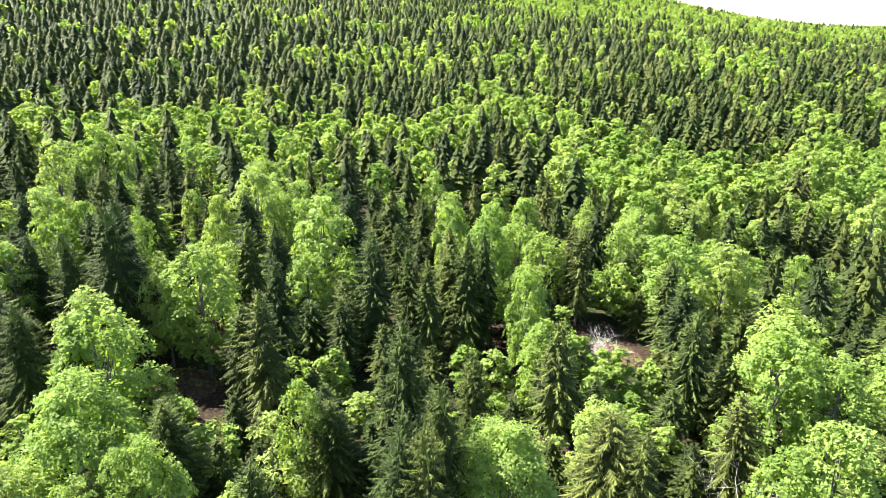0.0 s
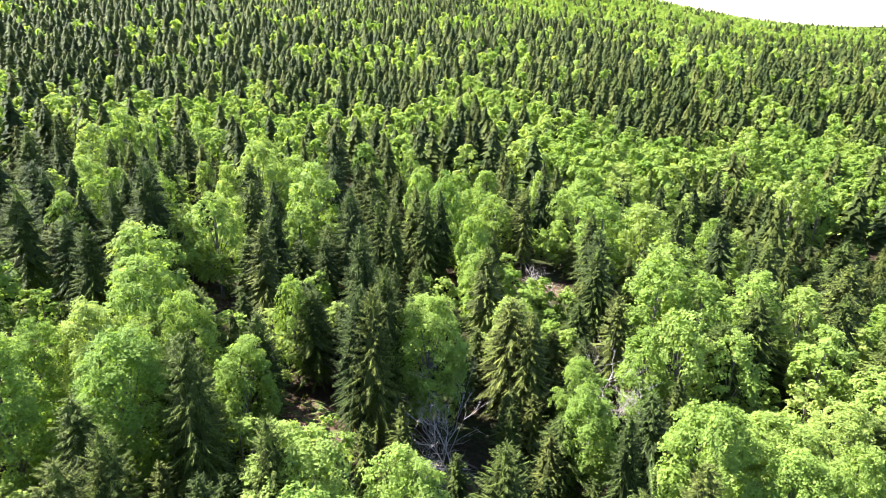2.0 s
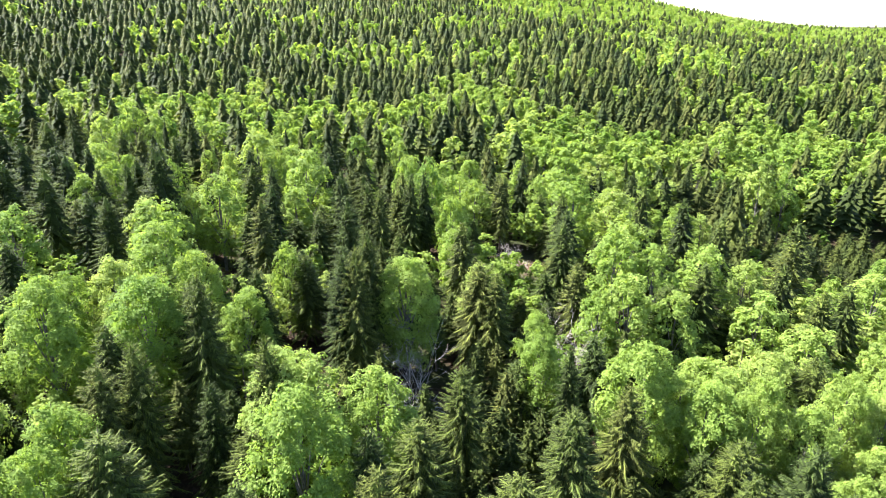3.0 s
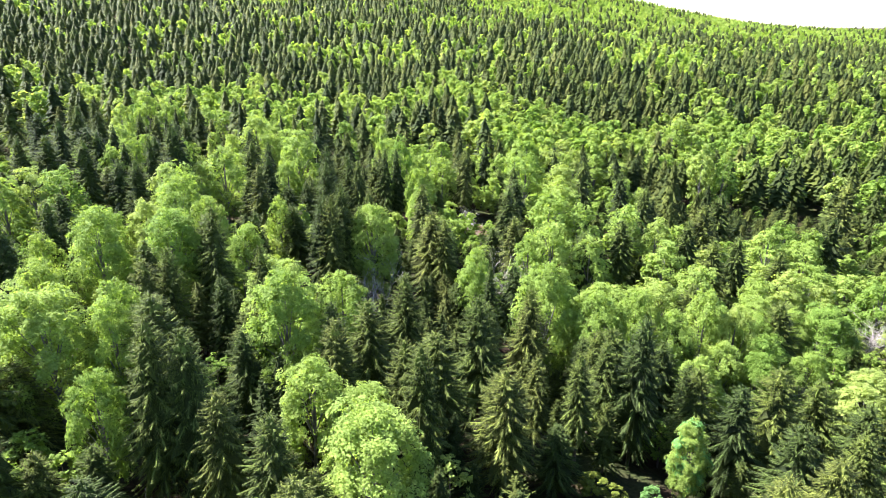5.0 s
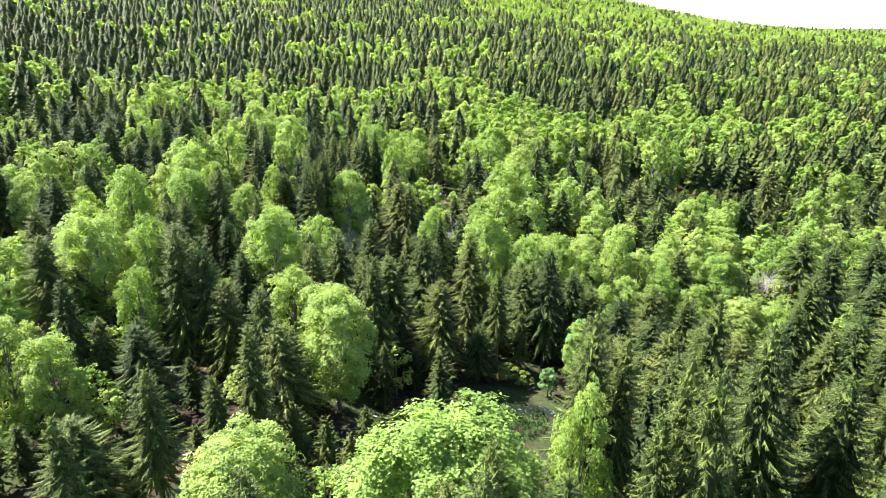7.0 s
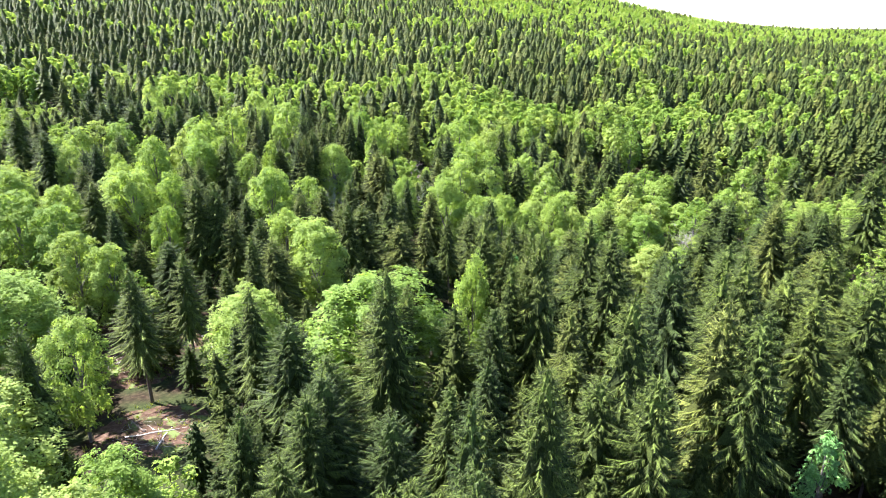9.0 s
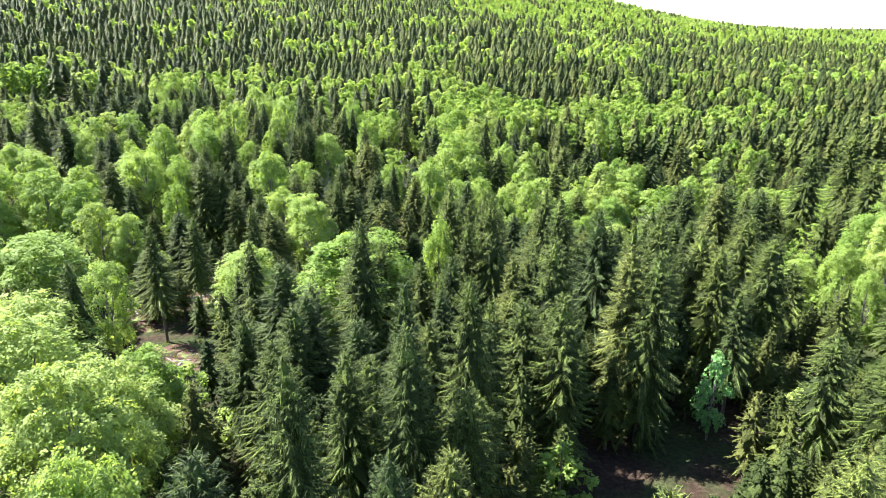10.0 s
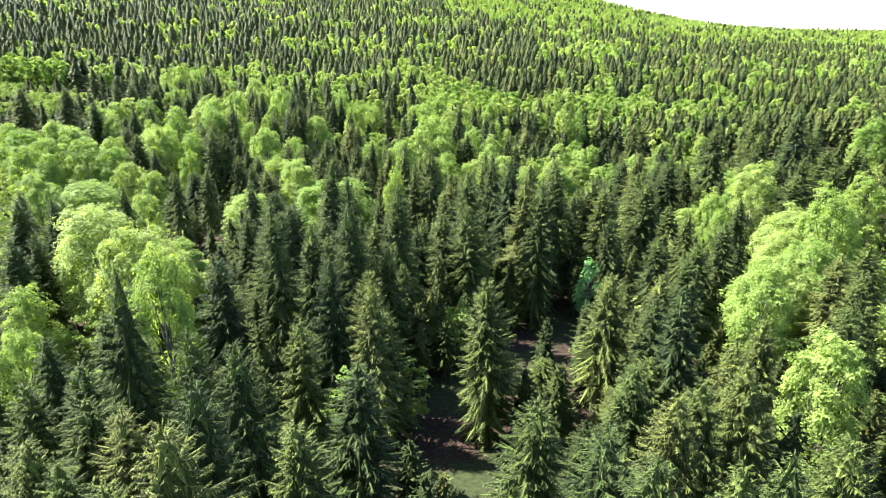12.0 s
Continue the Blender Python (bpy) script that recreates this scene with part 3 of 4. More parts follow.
BROADLEAVES_I = [(-15.9, 156.7, 16.4, 4.7), (110.4, 158, 24.2, 5.6), (42.1, 159.9, 16.3, 4.3), (-64.2, 159.9, 17.4, 5.1), (36.1, 161.4, 17.6, 4.6), (61.9, 165, 16.9, 6.1), (-59.6, 167, 16.6, 5.2), (-88, 167, 16.4, 4.6), (-40, 168.1, 21.1, 4.6), (3.9, 168.5, 16.2, 4.2), (151, 168.5, 15.5, 4.3), (204.2, 169, 17, 6.2), (144.9, 170, 16.7, 4.6), (32.7, 170.1, 19.2, 6.2), (102.8, 172, 16.5, 5), (119.3, 172.1, 15.5, 4.3), (96.9, 173.4, 16.5, 4.9), (64.7, 173.4, 15.3, 4), (-63.7, 173.5, 15.3, 4), (113.2, 173.6, 16.7, 4.6), (59.1, 174.8, 16.5, 4.2), (80.8, 174.8, 15.4, 4.2), (-69.3, 174.9, 16.5, 4.2), (56.4, 175.3, 15.5, 4.2)]
BROADLEAVES_J = [(74.9, 176.3, 16.6, 4.5), (50.5, 176.8, 16.7, 4.5), (35, 178, 17.9, 6.3), (-44.8, 178.2, 15.5, 4.3), (-50.8, 179.8, 16.7, 4.6), (-99.3, 180.1, 15.5, 4.3), (-105.4, 181.6, 16.7, 4.6), (48.4, 184.1, 16.8, 5.6), (131.3, 186.3, 16.3, 4.3), (125.2, 187.8, 17.6, 4.6), (-89.8, 188.7, 17.8, 6.1), (100.2, 188.8, 16.8, 5.7), (142.3, 190.5, 15.5, 4.3), (118.4, 190.5, 22, 5.3), (185.9, 190.9, 15.5, 4.3), (136.2, 192, 16.7, 4.6), (83.3, 192.3, 15.5, 4.3), (111, 192.3, 23.8, 5.6), (179.8, 192.4, 16.7, 4.6), (-48, 192.5, 16.7, 5.4), (-100.3, 193.7, 17.8, 6), (77.2, 193.8, 16.7, 4.6), (-38.3, 194.6, 16.1, 3.9), (61.8, 195.9, 16.5, 5.1)]
BROADLEAVES_K = [(168.4, 197.7, 15.5, 4.3), (162.3, 199.2, 16.7, 4.6), (108.8, 199.6, 15.5, 4.3), (102.7, 201.1, 16.7, 4.6), (-68.5, 201.4, 17, 6.2), (15.3, 202.6, 16, 3.6), (176.7, 206.3, 15.5, 4.3), (-81.7, 206.4, 17.6, 5.4), (-21.6, 207.3, 17.7, 5.7), (170.6, 207.9, 16.7, 4.6), (80.1, 208.5, 15.5, 4.3), (-102.2, 209.5, 15.5, 4.3), (74, 210, 16.7, 4.6), (144.6, 210.7, 17.9, 6.3), (10.4, 211.1, 16.2, 4.1), (-108.3, 211.1, 16.7, 4.6), (-87.3, 211.1, 16.3, 4.3), (99, 212.4, 16.4, 4.6), (188.5, 212.6, 15.5, 4.2), (-93.4, 212.7, 17.6, 4.6), (182.6, 214.1, 16.7, 4.5), (119.7, 215.1, 16.9, 6), (79.1, 215.8, 16.5, 5), (66.5, 217.6, 15.5, 4.3)]
BROADLEAVES_L = [(131.3, 218.6, 18.8, 5.3), (60.4, 219.2, 16.7, 4.6), (123.9, 220.5, 20.3, 5.6), (236.8, 220.9, 15.5, 4.3), (230.7, 222.4, 16.7, 4.6), (46.9, 222.5, 16.7, 5.6), (67.9, 226.6, 16.3, 4.3), (161.8, 227.1, 15.5, 4.3), (61.9, 228.1, 17.6, 4.6), (-151.1, 228.6, 16.6, 5.3), (155.7, 228.6, 16.7, 4.6), (46.4, 228.8, 16.3, 4.3), (136.8, 229.9, 15.5, 4.3), (40.3, 230.4, 17.6, 4.6), (169.9, 231, 15.5, 4.3), (130.7, 231.5, 16.7, 4.6), (163.8, 232.6, 16.7, 4.6), (34.2, 234.2, 15.5, 4.3), (-139.2, 235.1, 16, 5.1), (70.6, 235.4, 15, 5.3), (28.1, 235.8, 16.7, 4.6), (142.8, 236.9, 15.7, 5), (63.2, 237.3, 16.1, 5.6), (174.4, 238.9, 15.5, 4.3)]
BROADLEAVES_M = [(168.3, 240.5, 16.7, 4.6), (37.3, 244.4, 15.9, 5.1), (14, 244.6, 17.1, 4.3), (78, 245.1, 16, 5.1), (-87.3, 246.9, 16, 4), (-92.8, 248.3, 17.2, 4.2), (7.8, 248.9, 16.3, 4.4), (-144, 250.4, 16.3, 4.3), (157, 251, 15.5, 4.3), (-150.1, 251.9, 17.6, 4.6), (150.9, 252.5, 16.7, 4.6), (16.6, 252.9, 15.8, 5.1), (221.4, 254.7, 16, 5.1), (161.1, 260.6, 15.8, 5.1), (8.2, 262.8, 16, 5.1), (-58.8, 269.1, 16.1, 3.8), (-97.3, 270.7, 15.9, 5.1), (-31.3, 271.6, 15.9, 3.2), (-81.2, 279.1, 17.1, 4.2), (-83, 290.3, 15.9, 5.1), (109.7, 292.8, 15.9, 5.1), (-124.7, 295.8, 17, 6.2), (-142.4, 299.3, 16, 5.1), (-173.9, 299.8, 15.8, 5.1)]
BROADLEAVES_N = [(-6.2, 301.9, 15.9, 5.1), (-130.6, 307.5, 15.8, 5.1), (17.8, 316.5, 16, 5.1), (-203, 319.7, 15.9, 5.1), (142, 321.6, 16, 5.1), (-96.9, 321.8, 16.8, 5.9), (-143.1, 322, 16.9, 6.1), (319.3, 323.5, 16, 5.1), (-28.7, 324.8, 15.9, 5.1), (-128.7, 327.1, 15.5, 4.3), (47.7, 327.9, 15.8, 5), (-9.5, 327.9, 16.8, 5.7), (1.7, 328.1, 16.1, 3.8), (-134.8, 328.6, 16.7, 4.6), (203.3, 330.9, 16, 5.1), (-130.2, 342.7, 15.9, 5.1), (36.7, 343.1, 15.9, 5.1), (145.4, 344.1, 16, 5.1), (122.2, 345.2, 15.8, 5), (-141.5, 346.2, 16, 5.1), (52, 348.4, 16.9, 6.1), (-11.6, 350.5, 15.8, 5.1), (-28, 352.2, 17.8, 6.2), (0.4, 352.6, 15.5, 4.2)]
BROADLEAVES_O = [(-5.6, 354.1, 16.7, 4.5), (28.8, 354.1, 17.5, 5.2), (57.4, 354.6, 16, 5.1), (207, 359, 15.9, 5.1), (149.1, 395.2, 16.9, 6.1)]
BROADLEAVES = BROADLEAVES_A + BROADLEAVES_B + BROADLEAVES_C + BROADLEAVES_D + BROADLEAVES_E + BROADLEAVES_F + BROADLEAVES_G + BROADLEAVES_H + BROADLEAVES_I + BROADLEAVES_J + BROADLEAVES_K + BROADLEAVES_L + BROADLEAVES_M + BROADLEAVES_N + BROADLEAVES_O


def mesh_from(name, verts, faces, mat, smooth=False):
    me = bpy.data.meshes.new(name)
    me.from_pydata([tuple(v) for v in verts], [], faces)
    me.materials.append(mat)
    if smooth:
        me.polygons.foreach_set("use_smooth", [True] * len(me.polygons))
    me.update()
    return me


def steps(near, far, first, growth):
    out, s = [near], first
    while out[-1] < far:
        out.append(out[-1] + s)
        s *= growth
    return out


# one sheet of ground, fine where the trees are close, coarse towards the horizon
xs = sorted({-v for v in steps(50, 3800, 4.0, 1.075)} | set(np.arange(-48.0, 150.0, 3.0)) | set(steps(150, 3900, 4.0, 1.075)))
ys = sorted({-v for v in steps(200, 900, 8.0, 1.2)} | set(np.arange(-198.0, 120.0, 3.0)) | set(steps(120, 4200, 4.0, 1.045)))
verts = [(x, y, ground(x, y) + 0.5 * noise.noise((x * 0.11, y * 0.11, 3.0)) + 0.25 * noise.noise((x * 0.4, y * 0.4, 7.0))) for y in ys for x in xs]
n = len(xs)
faces = [(j * n + i, j * n + i + 1, (j + 1) * n + i + 1, (j + 1) * n + i) for j in range(len(ys) - 1) for i in range(n - 1)]
tagged(new("ground", mesh_from("ground", verts, faces, FLOOR, True)), "brown leaf-littered forest floor on rolling hills", "ground", kind="structure")


# ---- how the trees are made ----
def tube(points, radii, sides):
    """Verts and faces of a tapering, bent limb."""
    vs, fs = [], []
    for k, (p, r) in enumerate(zip(points, radii)):
        for i in range(sides):
            a = 2 * math.pi * i / sides
            vs.append((p[0] + r * math.cos(a), p[1] + r * math.sin(a), p[2]))
        if k:
            for i in range(sides):
                a, b = (k - 1) * sides + i, (k - 1) * sides + (i + 1) % sides
                fs.append((a, b, b + sides, a + sides))
    return vs, fs


def join(pieces):
    vs, fs = [], []
    for v, f in pieces:
        o = len(vs)
        vs += v
        fs += [tuple(i + o for i in q) for q in f]
    return vs, fs


def blade(base, tip, side, width, fold):
    """A spray of needles or leaves: two facets that meet along the rib and hang at their edges."""
    mid = base.lerp(tip, 0.42)
    down = Vector((0, 0, -fold * width))
    return [base[:], (mid + side * width + down)[:], tip[:], (mid - side * width + down)[:]], [(0, 1, 2), (0, 2, 3)]


def tuft(base, tip, across, width):
    """One twig's fringe of needles."""
    return [(base + across * width)[:], tip[:], (base - across * width)[:]], [(0, 1, 2)]


SPRUCE_H, SPRUCE_R = 22.0, 4.4
LEAF_H, LEAF_R = 17.0, 5.0
SPRUCE_SPREAD, LEAF_SPREAD = 4.05, 5.4      # how far the bulk of such a crown reaches


def spruce_reach(d):
    """How far the boughs of a spruce reach, d metres below its tip: a cone with slightly bulging sides."""
    return SPRUCE_R * min(1.0, d / 12.0) ** 0.68


def skirted(seed, tiers, points, bare, wide=1.0, notch=(0.4, 0.66)):
    """A spruce seen from afar: ragged tiers of boughs, one over the other."""
    rnd = random.Random(seed)
    vs, fs = [], []
    for k in range(tiers):
        u = ((k + 1) / tiers) ** 1.25
        d = (1 - bare) * SPRUCE_H * u
        above = (1 - bare) * SPRUCE_H * max(0.0, (max(0, k - 1.2) / tiers)) ** 1.25
        o = len(vs)
        vs.append((rnd.uniform(-0.1, 0.1), rnd.uniform(-0.1, 0.1), SPRUCE_H - above))
        for i in range(points):
            a = 6.283 * (i + rnd.uniform(-0.3, 0.3)) / points + k
            r = wide * spruce_reach(d) * (rnd.uniform(0.95, 1.25) if i % 2 else rnd.uniform(*notch))
            vs.append((r * math.cos(a), r * math.sin(a), SPRUCE_H - d + rnd.uniform(-0.6, 0.5) + (0.0 if i % 2 else 0.7)))
        fs += [(o, o + 1 + i, o + 1 + (i + 1) % points) for i in range(points)]
    return vs, fs


def spruce_meshes(seed, step, per_whorl, density, wide, bare=0.1, thin=1.0):
    """A spruce: whorls of boughs from the tip down, each bough fringed with short hanging twigs."""
    rnd = random.Random(seed)
    lean = [(rnd.uniform(-0.12, 0.12) * k / 5, rnd.uniform(-0.12, 0.12) * k / 5, SPRUCE_H * 0.97 * k / 5) for k in range(6)]
    trunk = tube([(0, 0, -0.8)] + lean, [0.34, 0.30, 0.25, 0.19, 0.13, 0.07, 0.015], 7)
    pieces = []
    top = Vector((0, 0, SPRUCE_H))
    for k in range(3):
        a = k * 2.1
        pieces.append(blade(top - Vector((0, 0, 1.3)), top + Vector((0, 0, 0.1)), Vector((math.cos(a), math.sin(a), 0)), 0.09, 0.0))
    v, f = skirted(seed + 7, 9, 9, bare + 0.06, 0.62 * thin)      # the dark mass of inner twigs round the stem
    pieces.append(([(x, y, z * 0.975) for x, y, z in v], f))
    gappy = [rnd.uniform(0.78, 1.12) for _ in range(8)]
    deep = SPRUCE_H * (1 - bare)
    d = 0.5
    while d < deep:
        u = d / deep
        reach = spruce_reach(d) * (1.0 if u < 0.8 else 1.0 - 1.6 * (u - 0.8))
        turn = rnd.uniform(0, 6.28)
        count = per_whorl if d > 2.0 else max(4, per_whorl - 2)
        for b in range(count):
            a = turn + 6.283 * b / count + rnd.uniform(-0.3, 0.3)
            L = (reach * gappy[int(a / 6.283 * 8) % 8] * rnd.uniform(0.74, 1.14) + 0.15) * thin
            if rnd.random() < 0.05 + 0.12 * u * u:
                continue
            z = SPRUCE_H - d + rnd.uniform(-0.5, 0.5) * step
            out = Vector((math.cos(a), math.sin(a), 0))
            side = Vector((-math.sin(a), math.cos(a), 0))
            rise, droop = 0.5 - 0.75 * u + rnd.uniform(-0.12, 0.12), 0.1 + 0.5 * u + rnd.uniform(0.0, 0.2)

            def at(s):
                return Vector((0, 0, z)) + out * (L * s) + Vector((0, 0, L * (rise * s - droop * s * s + 0.24 * s ** 4)))

            if density == 0:
                pieces.append(blade(at(0.0), at(1.0), side, 0.24 * L + 0.15, 0.6))
                continue
            pieces.append(blade(at(0.45), at(1.06), side, 0.5 * wide + 0.02 * L, 0.5))
            n = max(3, int(density * L))
            for t in range(n):
                s = 0.12 + 0.88 * (t + rnd.random()) / n
                sign = 1 if t % 2 else -1
                l = min(0.78, 0.18 + 0.5 * wide + 0.30 * L * (1.05 - s)) * rnd.uniform(0.7, 1.3)
                way = (out * rnd.uniform(0.5, 1.0) + side * sign * rnd.uniform(0.35, 1.0) + Vector((0, 0, -rnd.uniform(0.05, 0.75) - 0.25 * u))).normalized()
                p = at(s)
                across = way.cross(Vector((rnd.gauss(0, 0.4), rnd.gauss(0, 0.4), 1))).normalized()
                pieces.append(tuft(p, p + way * l, across, wide * (0.6 + 0.6 * l)))
        d += step * (0.75 + 0.5 * u)
    return trunk, join(pieces)


def broadleaf_meshes(seed, lobes, clumps, leaves, size):
    """A broadleaf tree: limbs that end in billows, each billow made of sprays of leaves that face the light."""
    rnd = random.Random(seed)
    limbs = [tube([(0, 0, -0.8), (0.05, 0, 2.5), (rnd.uniform(-0.2, 0.2), rnd.uniform(-0.2, 0.2), 6.5), (rnd.uniform(-0.3, 0.3), rnd.uniform(-0.3, 0.3), 11.0), (0, 0, 14.5)],
                  [0.33, 0.27, 0.21, 0.13, 0.03], 7)]
    heads = []
    wide = [rnd.uniform(0.72, 1.2) for _ in range(7)]
    for k in range(lobes):
        a, up = 2.4 * k + rnd.uniform(-0.5, 0.5), 1 - 1.9 * (k + 0.15) / lobes
        v = Vector((math.sqrt(1 - up * up) * math.cos(a), math.sqrt(1 - up * up) * math.sin(a), up))
        q = wide[int(a / 6.283 * 7) % 7] * rnd.uniform(0.85, 1.1)
        c = Vector((LEAF_R * 0.66 * v.x * q, LEAF_R * 0.66 * v.y * q, LEAF_H * (0.54 + 0.36 * up) + rnd.uniform(-0.9, 0.6)))
        heads.append((c, LEAF_R * rnd.uniform(0.28, 0.46), v))
    for c, r, v in heads[::2]:
        foot = Vector((0, 0, max(2.5, c.z * 0.55)))
        mid = foot.lerp(c, 0.55) + Vector((0, 0, 0.4))
        limbs.append(tube([foot[:], mid[:], c[:]], [0.13, 0.08, 0.02], 5))
    pieces = []

    def leaf(p, n, l):
        way = n.cross(Vector((rnd.gauss(0, 1), rnd.gauss(0, 1), rnd.gauss(0, 1)))).normalized()
        across = n.cross(way)
        q = p - way * l * 0.4
        pieces.append(([(q + across * l * rnd.uniform(0.3, 0.55))[:], (p + way * l * 0.6)[:], (q - across * l * rnd.uniform(0.3, 0.55))[:]], [(0, 1, 2)]))

    for c, r, v in heads:
        for _ in range(clumps):
            w = (Vector((rnd.gauss(0, 1), rnd.gauss(0, 1), rnd.gauss(0, 1))) + v * 0.9 + Vector((0, 0, 0.5))).normalized()
            p = c + w * r * rnd.uniform(0.62, 1.12)
            if any((p - c2).length < 0.62 * r2 for c2, r2, _ in heads if c2 is not c):
                continue
            n = (w * 0.6 + Vector((rnd.gauss(0, 0.25), rnd.gauss(0, 0.25), 0.6))).normalized()
            t1 = n.orthogonal().normalized()
            t2 = n.cross(t1)
            spread = rnd.uniform(0.42, 0.85) * (0.8 + 0.5 * size)
            for _ in range(leaves):
                a, rho = rnd.uniform(0, 6.283), math.sqrt(rnd.random())
                s = p + (t1 * math.cos(a) + t2 * math.sin(a)) * (spread * rho) + n * (rnd.gauss(0, 0.10) - 0.35 * spread * rho * rho)
                leaf(s, (n + Vector((rnd.gauss(0, 0.3), rnd.gauss(0, 0.3), rnd.gauss(0, 0.25)))).normalized(), size * rnd.uniform(0.65, 1.35))
        for _ in range(max(2, clumps * leaves // 9)):       # the shaded leaves inside
            w = Vector((rnd.gauss(0, 1), rnd.gauss(0, 1), rnd.gauss(0, 1))).normalized()
            leaf(c + w * r * rnd.uniform(0.1, 0.62), (w + Vector((0, 0, 0.3))).normalized(), size * rnd.uniform(1.3, 2.2))
    return join(limbs), join(pieces)


SPRUCE_KINDS, LEAF_KINDS, LARGE_KINDS = [], [], []
for level, (count, step, per, density, wide) in enumerate(((5, 0.54, 8, 12.0, 0.066), (4, 0.75, 8, 5.5, 0.12), (4, 1.1, 7, 2.2, 0.22))):
    kinds = []
    for k in range(count):
        t, c = spruce_meshes(100 * level + k + 1, step, per, density, wide, bare=(0.06, 0.12, 0.2, 0.09, 0.28)[k], thin=(1.0, 0.92, 1.0, 1.08, 0.85)[k])
        kinds.append((mesh_from("spruce_trunk", *t, BARK, True), mesh_from("spruce_crown", *c, NEEDLES)))
    SPRUCE_KINDS.append(kinds)
for level, (count, lobes, clumps, leaves, size) in enumerate(((6, 30, 26, 24, 0.25), (5, 26, 16, 15, 0.37), (4, 20, 10, 10, 0.62))):
    kinds = []
    for k in range(count):
        t, c = broadleaf_meshes(100 * level + k + 1, lobes, clumps, leaves, size)
        kinds.append((mesh_from("leaf_trunk", *t, GREY_BARK, True), mesh_from("leaf_crown", *c, LEAVES)))
    LEAF_KINDS.append(kinds)

for k in range(3):
    t, c = broadleaf_meshes(700 + k, 44, 24, 24, 0.22)
    LARGE_KINDS.append((mesh_from("large_trunk", *t, GREY_BARK, True), mesh_from("large_crown", *c, LEAVES)))
t, c = broadleaf_meshes(77, 18, 14, 16, 0.42)
PALE_KIND = (LEAF_KINDS[0][0][0], mesh_from("pale_crown", *c, PALE_LEAVES))

SPRUCE_WORDS = ("dark green spruce with drooping layered branches in the forest", "slender dark spruce standing among other conifers",
                "dense deep green spruce with a pointed top", "broad old spruce with hanging needle-covered boughs", "thin spruce with a bare lower trunk")
LEAF_WORDS = ("broadleaf tree in fresh light green spring foliage", "round-crowned beech with bright yellow-green leaves",
              "leafy deciduous tree with a billowing green crown", "tall broadleaf tree with fresh green leaves", "wide-spreading deciduous tree in pale spring green", "many-headed broadleaf tree in light green leaf")


def plant(name, kind, x, y, h, r, base_h, base_r, label, category, group, rnd):
    """One tree: an empty at its foot, with trunk and crown."""
    root = new(name)
    root.matrix_world = Matrix.LocRotScale((x, y, ground(x, y)), Euler((rnd.uniform(-0.03, 0.03), rnd.uniform(-0.03, 0.03), rnd.uniform(0, 6.28))), (r / base_r, r / base_r, h / base_h))
    tagged(root, label, category, group)
    for part_name, me in zip(("trunk", "crown"), kind):
        new(part_name, me).parent = root
    return root


rnd = random.Random(11)
STANDING = []


def level_of(y):
    return 0 if y < 60 else 1 if y < 170 else 2


STAND_END = 118.0        # farther spruces merge into the forest
for x, y, h, r in SPRUCES:
    STANDING.append((x, y, h, r * 0.85, 0))
    if y > STAND_END:
        continue
    kinds = SPRUCE_KINDS[level_of(y)]
    k = rnd.randrange(len(kinds))
    plant("spruce_tree", kinds[k], x, y, h, r, SPRUCE_H, SPRUCE_SPREAD, SPRUCE_WORDS[k], "spruce", "spruces of the forest", rnd)
for x, y, h, r in BROADLEAVES:
    kinds = LARGE_KINDS if r > 5.6 and y < 50 else LEAF_KINDS[level_of(y + 12)]
    k = rnd.randrange(len(kinds))
    if r < 2.7:
        plant("willow_tree", PALE_KIND, x, y, h, r, LEAF_H, LEAF_SPREAD, "slim tree with blue-green leaves in the shade of spruces", "broadleaf tree", "", rnd)
        STANDING.append((x, y, h, r, 1))
        continue
    plant("broadleaf_tree", kinds[k], x, y, h, r, LEAF_H, LEAF_SPREAD, LEAF_WORDS[k], "broadleaf tree", "broadleaf trees of the forest", rnd)
    STANDING.append((x, y, h, r * 0.85, 1))

# ---- the trees between them, as dense as the forest stands ----
CLEARINGS = [(38, -7, 10), (48, -11, 8), (58, -9, 6), (-9, -13, 6), (-5, -31, 7), (-9, 38, 5), (28, 97, 6), (26, 90, 4), (67, -80, 5), (77, -72, 5), (94, -60, 4), (64, -89, 4), (71, -75, 4.5),
             (8, 34, 3), (0, -62, 7), (-6, -52, 5), (20, -16, 4), (-22, 40, 4), (49.5, -102, 4.5), (55, -97, 3.5), (49.5, -112, 5), (54, -119, 4.5), (50, -122, 6), (50, -134, 4), (57, -88, 3.5), (62, -83, 3), (31, -24, 8), (38, -27, 7.5), (43, -22, 5), (27, -33, 6), (35, -35, 5), (10, -24, 5), (-2, 44, 5), (-36, 77, 5.5), (-29, 65, 4), (-10, 45, 4.5), (10, 41, 3.5), (27, -2, 4), (46, 3, 4), (65, -71, 3), (63, -78, 3), (-18, -2, 4), (30, 93, 5), (7, 91, 3), (-15, -41, 5), (-2, -66, 6), (4, -70, 4.5), (0, -57, 6), (-8, -47, 5)]
CELL = 12.0
grid = {}


def remember(x, y, h, r, leafy):
    grid.setdefault((int(x // CELL), int(y // CELL)), []).append((x, y, h, r, leafy))


def around(x, y):
    i, j = int(x // CELL), int(y // CELL)
    return [t for a in (-1, 0, 1) for b in (-1, 0, 1) for t in grid.get((i + a, j + b), ())]


for t in STANDING:
    remember(*t)


def open_sky(x, y, r):
    if any(math.hypot(x - cx, y - cy) < cr + 0.5 * r for cx, cy, cr in CLEARINGS):
        return False
    return all(math.hypot(x - t[0], y - t[1]) > 0.86 * t[3] + 0.5 * r for t in around(x, y))


